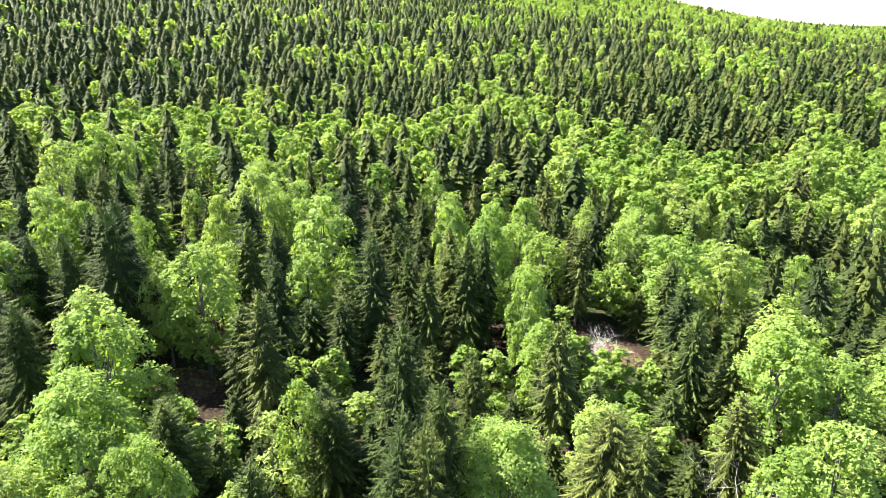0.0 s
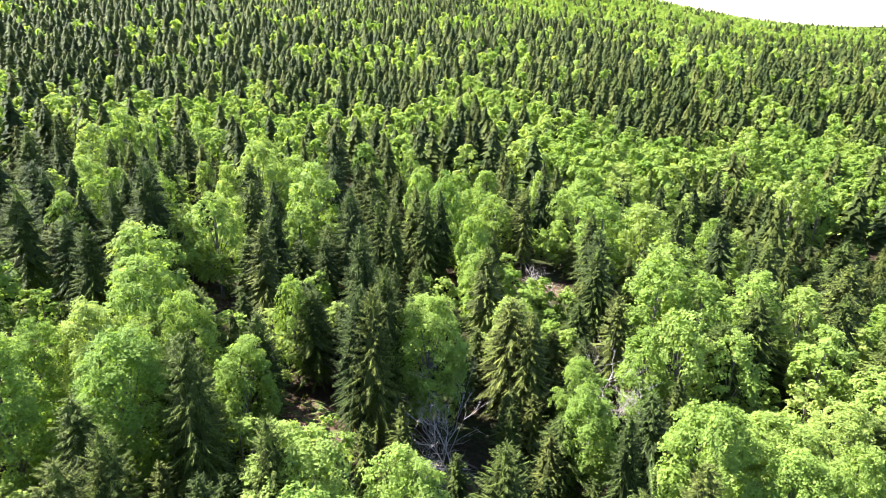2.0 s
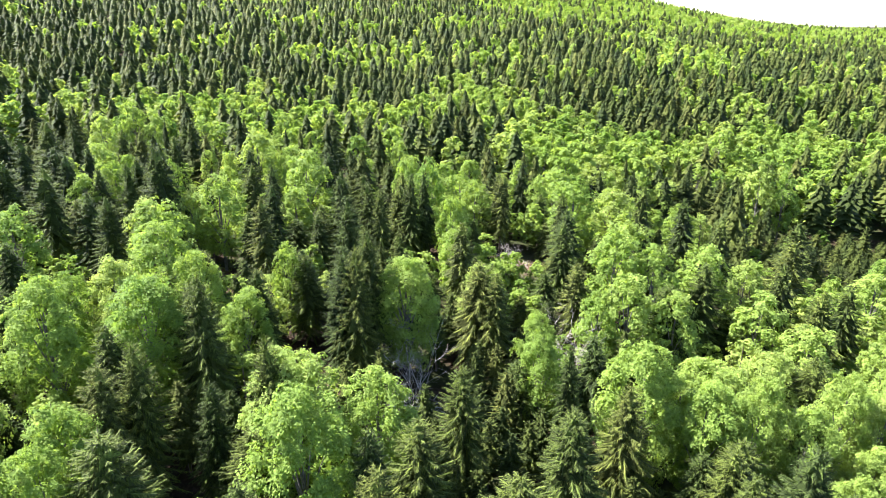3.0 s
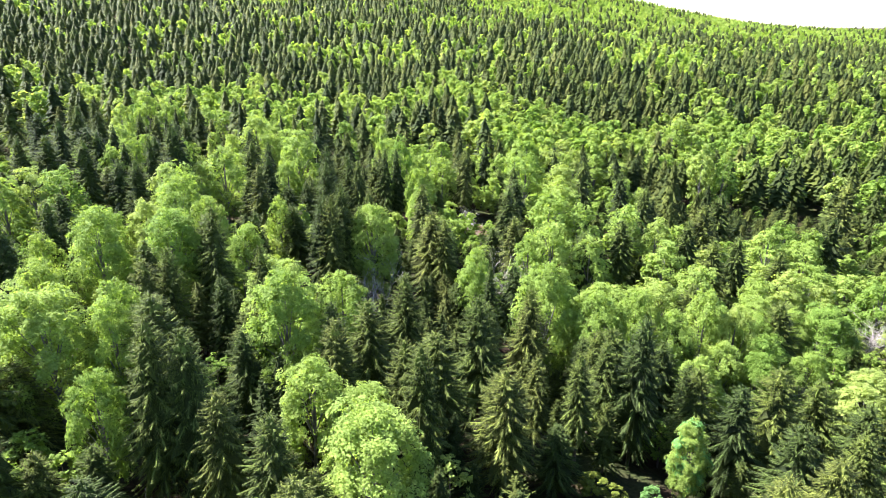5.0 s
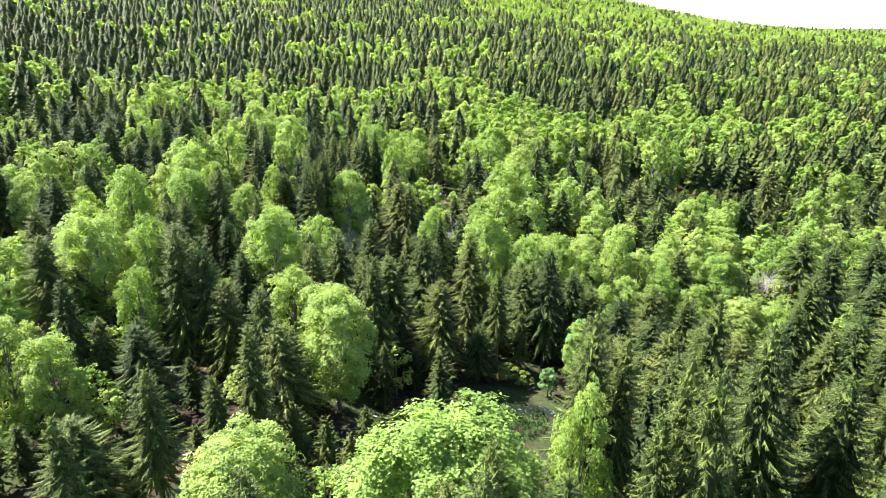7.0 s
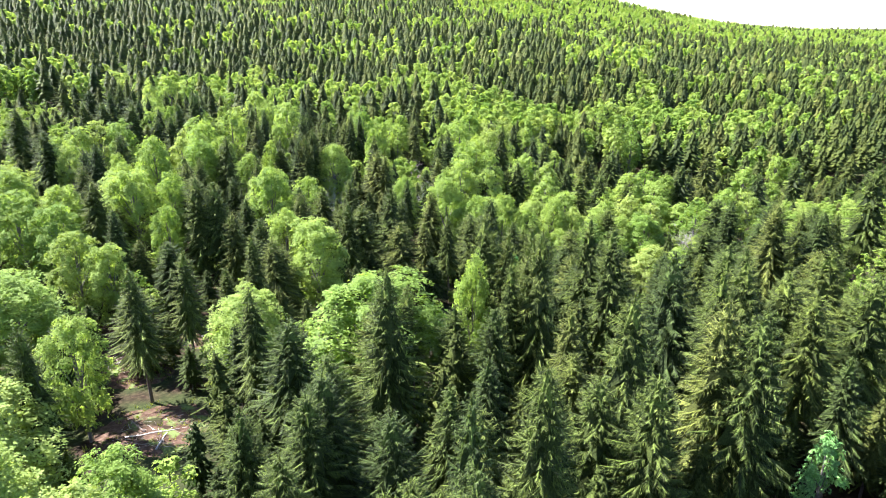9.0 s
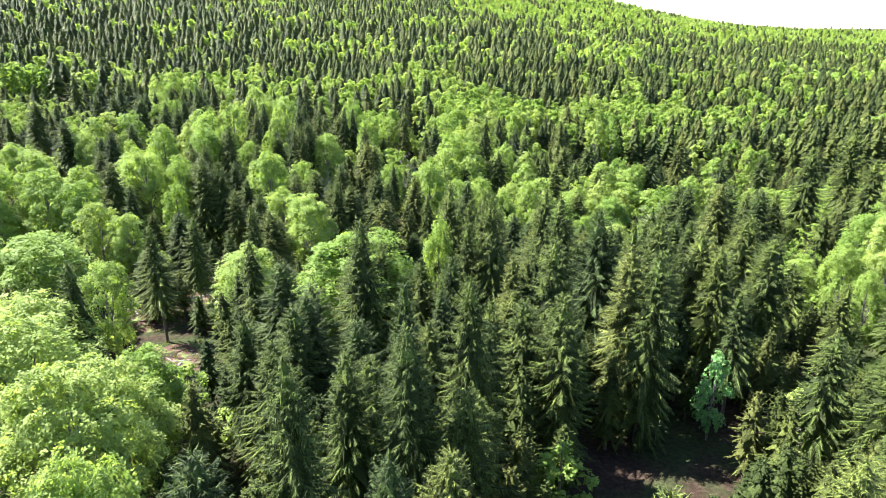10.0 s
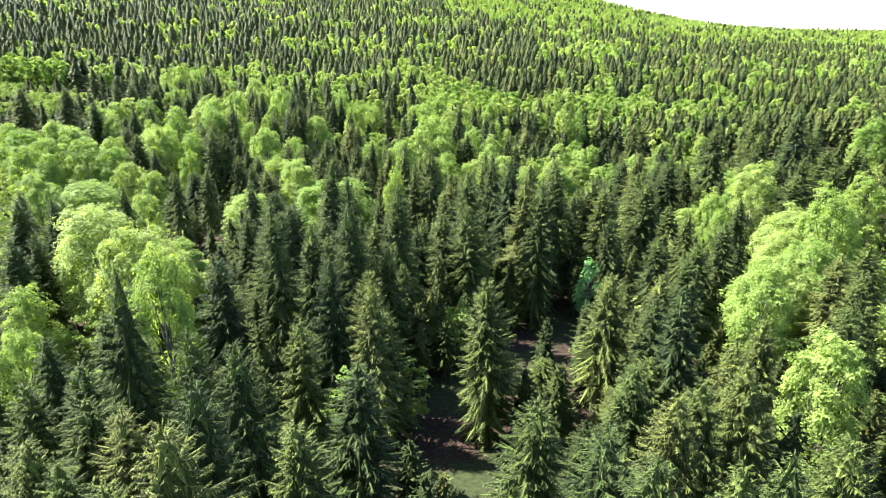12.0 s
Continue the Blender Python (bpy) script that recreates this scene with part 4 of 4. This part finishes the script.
def leafy_here(x, y):
    return 0.5 * noise.noise((x * 0.014, y * 0.014, 5.0)) + 0.55 * noise.noise((x * 0.045, y * 0.045, 9.0))


def far_woods(name, label, shapes, places, mat):
    """One object: every place takes one of the shapes, turned and scaled."""
    allv, allf, tones, o = [], [], [], 0
    rs = np.random.RandomState(4)
    for x, y, z, sr, sh in places:
        v, f = shapes[rs.randint(len(shapes))]
        a = rs.uniform(0, 6.283)
        c, s = math.cos(a) * sr, math.sin(a) * sr
        allv.append(np.stack((x + v[:, 0] * c - v[:, 1] * s, y + v[:, 0] * s + v[:, 1] * c, z + v[:, 2] * sh), axis=1))
        allf.append(f + o)
        tones.append(np.full(len(v), rs.rand()))
        o += len(v)
    vs, fs = np.concatenate(allv), np.concatenate(allf)
    me = bpy.data.meshes.new(name)
    me.vertices.add(len(vs))
    me.vertices.foreach_set("co", vs.astype(np.float32).ravel())
    me.loops.add(fs.size)
    me.loops.foreach_set("vertex_index", fs.astype(np.int32).ravel())
    me.polygons.add(len(fs))
    me.polygons.foreach_set("loop_start", np.arange(0, fs.size, 3, dtype=np.int32))
    me.materials.append(mat)
    me.update(calc_edges=True)
    me.attributes.new("tone", "FLOAT", "POINT").data.foreach_set("value", np.concatenate(tones).astype(np.float32))
    tagged(new(name, me), label, "forest", kind="stuff")


def arrays(piece):
    fs = []
    for f in piece[1]:
        fs += [f] if len(f) == 3 else [(f[0], f[1], f[2]), (f[0], f[2], f[3])]
    return np.array(piece[0], dtype=float), np.array(fs, dtype=int)


near_spruce = [arrays(spruce_meshes(480 + k, 1.2, 7, 1.5, 0.26, 0.1)[1]) for k in range(6)]
mid_spruce = [arrays(spruce_meshes(520 + k, 1.2, 7, 2.4, 0.20, 0.15)[1]) for k in range(6)]
back_spruce = [arrays(skirted(530 + k, 13, 11, 0.25, 1.0, (0.45, 0.75))) for k in range(6)]
far_spruce = [arrays(skirted(500 + k, 8, 9, 0.35, 1.08, (0.5, 0.8))) for k in range(6)]
near_leaf = [arrays(broadleaf_meshes(590 + k, 16, 8, 9, 0.6)[1]) for k in range(4)]
mid_leaf = [arrays(broadleaf_meshes(560 + k, 18, 9, 9, 0.8)[1]) for k in range(5)]
back_leaf = [arrays(broadleaf_meshes(575 + k, 15, 8, 8, 0.98)[1]) for k in range(5)]
far_leaf = [arrays(broadleaf_meshes(540 + k, 9, 3, 4, 2.3)[1]) for k in range(6)]
stem = [arrays(tube([(0, 0, -0.8), (0, 0, 9.0), (0, 0, 17.0)], [0.32, 0.2, 0.05], 5))]
spots = {k: [] for k in ("ns", "nl", "ms", "ml", "bs", "bl", "fs", "fl")}
for x, y, h, r in SPRUCES:
    if y > STAND_END:
        spots["ms" if y < 240 else "bs"].append((x, y, ground(x, y), r / SPRUCE_SPREAD, h / SPRUCE_H))
NEAR_END, MID_END, BACK_END, WOODS_END = 55.0, 150.0, 340.0, 1480.0


def sow(tries, y0, y1, bias, where):
    for _ in range(tries):
        y = y0 + (y1 - y0) * rnd.random() ** bias
        x = 48 + rnd.uniform(-1, 1) * (0.72 * (y + 176) + 22)
        afar = min(1, max(0, (y - 250) / 500))
        hilltop = x > 20 and y > 640 + 0.3 * abs(x - 300)
        share = 0.17 + 1.7 * leafy_here(x, y) + 0.15 * min(1, max(-0.6, (x - 40) / 150)) + 0.08 * afar + (0.5 if hilltop else 0)
        leafy = rnd.random() < share
        near = around(x, y) if y < 500 else ()
        if y < 235 and near:
            leafy = rnd.random() < 0.02 + 1.1 * sum(t[4] for t in near) / len(near)
        h = (sum(t[2] for t in near) / len(near) if near and y < 150 else 20.0) * (rnd.uniform(0.5, 0.8) if where == "n" or leafy else rnd.uniform(0.6, 0.85))
        if where in "bf":
            h = rnd.uniform(16.5, 22.5) if not leafy else rnd.uniform(18.5, 22.5)
        h = max(6.0, min(h, 22.5)) if not leafy else max(6.0, min(h * 0.88, 18.5))
        r = (0.24 * h + 0.9 if y < 340 else 0.21 * h + 0.7) if leafy else (0.12 * h + 1.1 if where == "n" else 0.09 * h + 1.9)
        if not open_sky(x, y, r):
            continue
        spots[where + ("l" if leafy else "s")].append((x, y, ground(x, y), r / (LEAF_SPREAD if leafy else SPRUCE_SPREAD), h / (LEAF_H if leafy else SPRUCE_H)))
        remember(x, y, h, r * (0.85 if leafy else 1.0 if y < 55 else 1.25 if y < 150 else 1.45), int(leafy))


sow(9000, -185, NEAR_END, 0.6, "n")
sow(10000, NEAR_END, MID_END, 0.7, "m")
sow(20000, MID_END, BACK_END, 0.75, "b")
sow(19000, BACK_END, WOODS_END, 1.3, "f")
for _ in range(16000):       # the woods go on to both sides and behind
    x, y = rnd.uniform(-330, 430), rnd.uniform(-330, 330)
    if abs(x - 48) < 0.72 * (y + 176) + 20 or ground(x, y) > 45:
        continue
    leafy = leafy_here(x, y) > 0.1
    h = rnd.uniform(14, 21) if not leafy else rnd.uniform(12, 17)
    r = 0.24 * h + 0.9 if leafy else 0.115 * h + 1.0
    if math.hypot(x - 48, y + 176) < 30 or not open_sky(x, y, r):
        continue
    close = 0 < x < 95 and -230 < y < -60
    spots[("n" if close else "f") + ("l" if leafy else "s")].append((x, y, ground(x, y), r / (LEAF_SPREAD if leafy else SPRUCE_SPREAD), h / (LEAF_H if leafy else SPRUCE_H)))
    remember(x, y, h, r * 0.7, int(leafy))
far_woods("spruce_thicket", "dense dark spruces standing between the taller trees", near_spruce, spots["ns"], SHADED_WOOD_NEEDLES)
far_woods("broadleaf_thicket", "young light green broadleaf trees between the spruces", near_leaf, spots["nl"], WOOD_LEAVES)
far_woods("thicket_trunks", "brown trunks of the crowded forest trees", stem, spots["ns"] + spots["nl"], BARK)
far_woods("spruce_forest", "dark spruce forest covering the slope behind", mid_spruce, spots["ms"], SHADED_WOOD_NEEDLES)
far_woods("broadleaf_forest", "light green broadleaf trees scattered among spruces", mid_leaf, spots["ml"], WOOD_LEAVES)
far_woods("hillside_spruce_forest", "dark spruce forest with ragged pointed tops", back_spruce, spots["bs"], SHADED_WOOD_NEEDLES)
far_woods("hillside_broadleaf_forest", "light green broadleaf crowns among dark conifers", back_leaf, spots["bl"], WOOD_LEAVES)
far_woods("distant_spruce_forest", "dark conifers covering the distant hillside", far_spruce, spots["fs"], SHADED_WOOD_NEEDLES)
far_woods("distant_broadleaf_forest", "fresh green broadleaf woods on the distant hill", far_leaf, spots["fl"], WOOD_LEAVES)


# ---- the hollow with the stream ----
STREAM = [(8, -26), (12, -21.5), (16.6, -17.4), (19.3, -14.8), (22, -11.2), (26, -7.8), (30, -6.2), (34, -5.3), (36.3, -6.7), (39, -8.7), (41.6, -7.9), (45, -9.9), (50, -11.5), (57, -10), (66, -4), (76, 3), (86, 10)]


def lay(x, y):
    """The height of the ground sheet, with its small unevenness."""
    return ground(x, y) + 0.5 * noise.noise((x * 0.11, y * 0.11, 3.0)) + 0.25 * noise.noise((x * 0.4, y * 0.4, 7.0))


rnd = random.Random(21)
vs, fs = [], []
for k in range(len(STREAM) - 1):
    (x0, y0), (x1, y1) = STREAM[k], STREAM[k + 1]
    for q in range(6):
        s = q / 6
        x, y = x0 + (x1 - x0) * s, y0 + (y1 - y0) * s
        d = Vector((y0 - y1, x1 - x0)).normalized()
        w = 0.55 + 0.3 * noise.noise((x * 0.4, y * 0.4, 1.0)) + (0.35 if 38 < x < 47 else 0)
        for side in (-1, -0.4, 0.4, 1):
            px, py = x + d.x * w * side, y + d.y * w * side
            vs.append((px, py, lay(px, py) + 0.14 + 0.04 * noise.noise((px, py, 4.0))))
rows = len(vs) // 4
fs = [(4 * r + c, 4 * r + c + 1, 4 * r + c + 5, 4 * r + c + 4) for r in range(rows - 1) for c in range(3)]
tagged(new("stream", mesh_from("stream", vs, fs, WATER, True)), "narrow dark stream with patches of white water", "stream", kind="structure")


def turf(name, label, cx, cy, half_x, half_y, mat):
    """A ragged-edged sheet of grass or litter that lies on the ground and sinks into it at its rim."""
    rings, spokes = 9, 40
    vs = []
    for i in range(rings):
        for k in range(spokes):
            a = 6.283 * k / spokes
            q = i / (rings - 1)
            rx = half_x * (1 + 0.25 * noise.noise((math.cos(a) * 1.5 + cx, math.sin(a) * 1.5, 2.0)))
            ry = half_y * (1 + 0.25 * noise.noise((math.cos(a) * 1.7, math.sin(a) * 1.7 + cy, 6.0)))
            x, y = cx + rx * q * math.cos(a), cy + ry * q * math.sin(a)
            vs.append((x, y, lay(x, y) + 0.10 - 0.30 * max(0.0, q - 0.8) / 0.2))
    fs = [(i * spokes + k, i * spokes + (k + 1) % spokes, (i + 1) * spokes + (k + 1) % spokes, (i + 1) * spokes + k) for i in range(rings - 1) for k in range(spokes)]
    tagged(new(name, mesh_from(name, vs, fs, mat, True)), label, "ground", kind="structure")


turf("meadow", "small green meadow along the stream in the hollow", 33, -11, 11, 7, GRASS)
turf("glade", "shaded green grass in a narrow forest glade", 94, -60, 5, 6, GRASS)
BARE = [(-36, 76, 6, 5), (-29, 65, 4, 4), (-10, 45, 5, 4), (-10, -13, 6.5, 5), (-5, -31, 6, 5), (0, -60, 8, 7), (-9, -45, 5, 5), (-4, 41, 9, 5), (28, 96, 6, 5), (8, 36, 4, 4), (-22, 40, 4, 4)]
for cx, cy, rx, ry in BARE:
    turf("litter_patch", "brown dry leaf litter on open ground", cx, cy, rx, ry, LITTER)


def tufts(name, label, spots_list, mat, tall):
    vs, fs = [], []
    for x, y in spots_list:
        z = lay(x, y) + 0.05
        for _ in range(5):
            a, l = rnd.uniform(0, 6.28), tall * rnd.uniform(0.5, 1.2)
            o = len(vs)
            px, py = x + rnd.uniform(-0.2, 0.2), y + rnd.uniform(-0.2, 0.2)
            vs += [(px - 0.05 * math.sin(a), py + 0.05 * math.cos(a), z), (px + 0.05 * math.sin(a), py - 0.05 * math.cos(a), z), (px + 0.5 * l * math.cos(a), py + 0.5 * l * math.sin(a), z + l)]
            fs.append((o, o + 1, o + 2))
    tagged(new(name, mesh_from(name, vs, fs, mat)), label, "grass", kind="stuff")


meadow_spots = []
while len(meadow_spots) < 2600:
    a, q = rnd.uniform(0, 6.28), math.sqrt(rnd.random())
    meadow_spots.append((33 + 10 * q * math.cos(a), -11 + 6.5 * q * math.sin(a)))
tufts("meadow_grass", "tufts of fresh green grass", meadow_spots, GRASS, 0.4)
clear_spots = []
for cx, cy, cr, ry in BARE:
    for _ in range(int(16 * cr)):
        a, q = rnd.uniform(0, 6.28), cr * math.sqrt(rnd.random())
        clear_spots.append((cx + q * math.cos(a), cy + q * math.sin(a)))
tufts("clearing_grass", "thin grass and herbs on the forest floor", clear_spots, BUSH_LEAVES, 0.45)


def stone_mesh(seed):
    r = random.Random(seed)
    bm = bmesh.new()
    bmesh.ops.create_icosphere(bm, subdivisions=1, radius=1.0)
    for v in bm.verts:
        v.co *= r.uniform(0.75, 1.15)
        v.co.z *= 0.6
    me = bpy.data.meshes.new("stone")
    bm.to_mesh(me)
    bm.free()
    me.materials.append(STONE)
    return me


stones = [stone_mesh(k) for k in range(4)]
for k in range(30):
    i = rnd.randrange(4, 13)
    (x0, y0), (x1, y1) = STREAM[i], STREAM[i + 1]
    s = rnd.random()
    x, y = x0 + (x1 - x0) * s + rnd.uniform(-1.2, 1.2), y0 + (y1 - y0) * s + rnd.uniform(-0.9, 0.9)
    size = rnd.uniform(0.1, 0.3)
    ob = new("stone", rnd.choice(stones))
    ob.matrix_world = Matrix.LocRotScale((x, y, lay(x, y) + 0.25 * size), Euler((0, 0, rnd.uniform(0, 6.28))), (size, size * rnd.uniform(0.7, 1.2), size))
    tagged(ob, "rounded grey stone lying at the stream", "stone", "stones along the stream")


# ---- bare and fallen wood ----
def limb(p, way, length, radius, depth, r, out):
    """A crooked bare branch that forks."""
    pts, rad = [p.copy()], [radius]
    d = way.normalized()
    for k in range(3):
        d = (d + Vector((r.gauss(0, 0.22), r.gauss(0, 0.22), r.gauss(0.05, 0.18)))).normalized()
        pts.append(pts[-1] + d * length / 3)
        rad.append(radius * (1 - 0.3 * (k + 1)))
    n = 5 if depth == 0 else 4
    vs, fs = [], []
    for k, (q, w) in enumerate(zip(pts, rad)):
        ax = (pts[min(k + 1, 3)] - pts[max(k - 1, 0)]).normalized()
        u = ax.orthogonal().normalized()
        v = ax.cross(u)
        for i in range(n):
            a = 6.283 * i / n
            vs.append((q + (u * math.cos(a) + v * math.sin(a)) * w)[:])
        if k:
            fs += [((k - 1) * n + i, (k - 1) * n + (i + 1) % n, k * n + (i + 1) % n, k * n + i) for i in range(n)]
    out.append((vs, fs))
    if depth < 3:
        for _ in range((9, 5, 4)[depth]):
            s = r.uniform(0.25, 0.95)
            q = pts[0].lerp(pts[3], s)
            k = min(2, int(s * 3))
            q = pts[k].lerp(pts[k + 1], s * 3 - k)
            w = (d * 0.7 + Vector((r.gauss(0, 0.8), r.gauss(0, 0.8), r.gauss(0.25, 0.5)))).normalized()
            limb(q, w, length * r.uniform(0.4, 0.62), radius * 0.45, depth + 1, r, out)


def dead_tree(seed, stems, height):
    r = random.Random(seed)
    trunk, twigs = [], []
    for k in range(stems):
        out = []
        limb(Vector((0, 0, -0.3)), Vector((r.gauss(0, 0.25), r.gauss(0, 0.25), 1)), height * r.uniform(0.8, 1.0), 0.04 + 0.009 * height / stems ** 0.5, 0, r, out)
        trunk.append(out[0])
        twigs += out[1:]
    return mesh_from("bare_stem", *join(trunk), DEAD_WOOD, True), mesh_from("bare_twigs", *join(twigs), DEAD_WOOD)


for k, (x, y, h, stems, words) in enumerate(((8.5, 36, 12.5, 2, "leafless grey dead tree with forking bare branches"), (29, 50, 11.0, 3, "bare grey dead trunks with a tangle of thin twigs"),
                                              (26, 90, 7.5, 4, "pale grey leafless shrub at the edge of the clearing"), (103, 47, 9.0, 5, "rounded bare grey bush among broadleaf trees"),
                                              (16, -40, 6.0, 5, "bare grey shrub beside a bright broadleaf tree"), (4, 33, 6.0, 4, "low dead bush with bleached twigs"),
                                              (84, -75, 5.5, 6, "spreading bare grey shrub at the edge of the glade"))):
    stem_me, twig_me = dead_tree(40 + k, stems, h)
    root = new("dead_tree")
    root.matrix_world = pose(x, y, ground(x, y), 0, 0, 57 * k)
    tagged(root, words, "dead tree")
    new("trunk", stem_me).parent = root
    new("branchwork", twig_me).parent = root

LOGS = [(-12, -13.5, 25, 5.5), (-9.5, -15, 70, 4.0), (-14, -11, 110, 4.5), (-8, -12.5, 150, 3.0), (0, -61, 20, 6.0), (2, -63, 95, 4.0), (-3, -59, 140, 5.0), (-13, -42, 60, 4.0),
        (7, 39, 10, 6.5), (9, 41, 150, 5.0), (-6, -31, 40, 5.0), (-3, -33, 120, 3.5), (30, 99, 80, 5.0), (18, -13, 15, 4.0)]
for k, (x, y, turn, long) in enumerate(LOGS):
    r = random.Random(k)
    pts = [Vector((long * (q / 4 - 0.5), r.uniform(-0.12, 0.12), 0)) for q in range(5)]
    vs, fs = [], []
    for q, p in enumerate(pts):
        w = 0.15 - 0.02 * q
        wx, wy = x + p.x * math.cos(radians(turn)) - p.y * math.sin(radians(turn)), y + p.x * math.sin(radians(turn)) + p.y * math.cos(radians(turn))
        z = lay(wx, wy) + 0.12
        for i in range(7):
            a = 6.283 * i / 7
            vs.append((p.x, p.y + w * math.cos(a), z + w * math.sin(a)))
        if q:
            fs += [((q - 1) * 7 + i, (q - 1) * 7 + (i + 1) % 7, q * 7 + (i + 1) % 7, q * 7 + i) for i in range(7)]
    fs += [tuple(range(6, -1, -1)), tuple(range(28, 35))]
    ob = new("fallen_log", mesh_from("fallen_log", vs, fs, DEAD_WOOD if k % 3 else BARK, True))
    ob.matrix_world = pose(x, y, 0, 0, 0, turn)
    tagged(ob, "fallen grey trunk lying on the littered ground", "log", "fallen logs in the clearings")

brush = []
for cx, cy, cr, n in ((-11, -13, 4, 60), (-4, -31, 4, 40), (0, -61, 4.5, 70), (-13, -43, 3, 40), (7, 39, 4, 60), (-9, 40, 3, 30), (29, 97, 4, 50), (19, -13, 4, 30)):
    for _ in range(n):
        a, q = rnd.uniform(0, 6.28), cr * math.sqrt(rnd.random())
        x, y, t, l = cx + q * math.cos(a), cy + q * math.sin(a), rnd.uniform(0, 6.28), rnd.uniform(0.6, 2.2)
        z = lay(x, y) + 0.06
        p0, p1 = Vector((x, y, z)), Vector((x + l * math.cos(t), y + l * math.sin(t), lay(x + l * math.cos(t), y + l * math.sin(t)) + rnd.uniform(0.05, 0.5)))
        u = (p1 - p0).cross(Vector((0, 0, 1))).normalized() * 0.035
        brush.append(([(p0 + u)[:], (p0 - u)[:], (p0 + Vector((0, 0, 0.06)))[:], p1[:]], [(0, 1, 3), (1, 2, 3), (2, 0, 3)]))
tagged(new("brushwood", mesh_from("brushwood", *join(brush), DEAD_WOOD)), "dry fallen twigs and brushwood on the ground", "brushwood", kind="stuff")

# ---- bushes and saplings at the edges of the clearings ----
for k, (x, y, h, r, mat, words) in enumerate(((43.7, -4.0, 5.4, 2.0, SAPLING_LEAVES, "young bright green sapling standing alone at the stream"), (37.5, 0.5, 3.4, 2.2, BUSH_LEAVES, "low yellow-green bush on the stream bank"),
                                              (40.0, -1.0, 2.6, 1.6, BUSH_LEAVES, "low yellow-green bush on the stream bank"), (33.5, 88, 5.5, 2.6, LEAVES, "bright green bush at the edge of the clearing"),
                                              (36, 84, 5.0, 2.4, LEAVES, "bright green bush at the edge of the clearing"), (-14, -17, 4.5, 1.3, LEAVES, "slim young tree with sparse bright leaves"),
                                              (5, -50, 5.0, 2.4, BUSH_LEAVES, "yellow-green bush beside a bare patch of ground"))):
    t, c = broadleaf_meshes(800 + k, 12, 9, 12, 0.8)
    root = new("bush")
    root.matrix_world = Matrix.LocRotScale((x, y, ground(x, y)), Euler((0, 0, k)), (r / LEAF_SPREAD, r / LEAF_SPREAD, h / LEAF_H))
    tagged(root, words, "bush")
    new("stem", mesh_from("bush_stem", *t, GREY_BARK, True)).parent = root
    new("foliage", mesh_from("bush_foliage", *c, mat)).parent = root
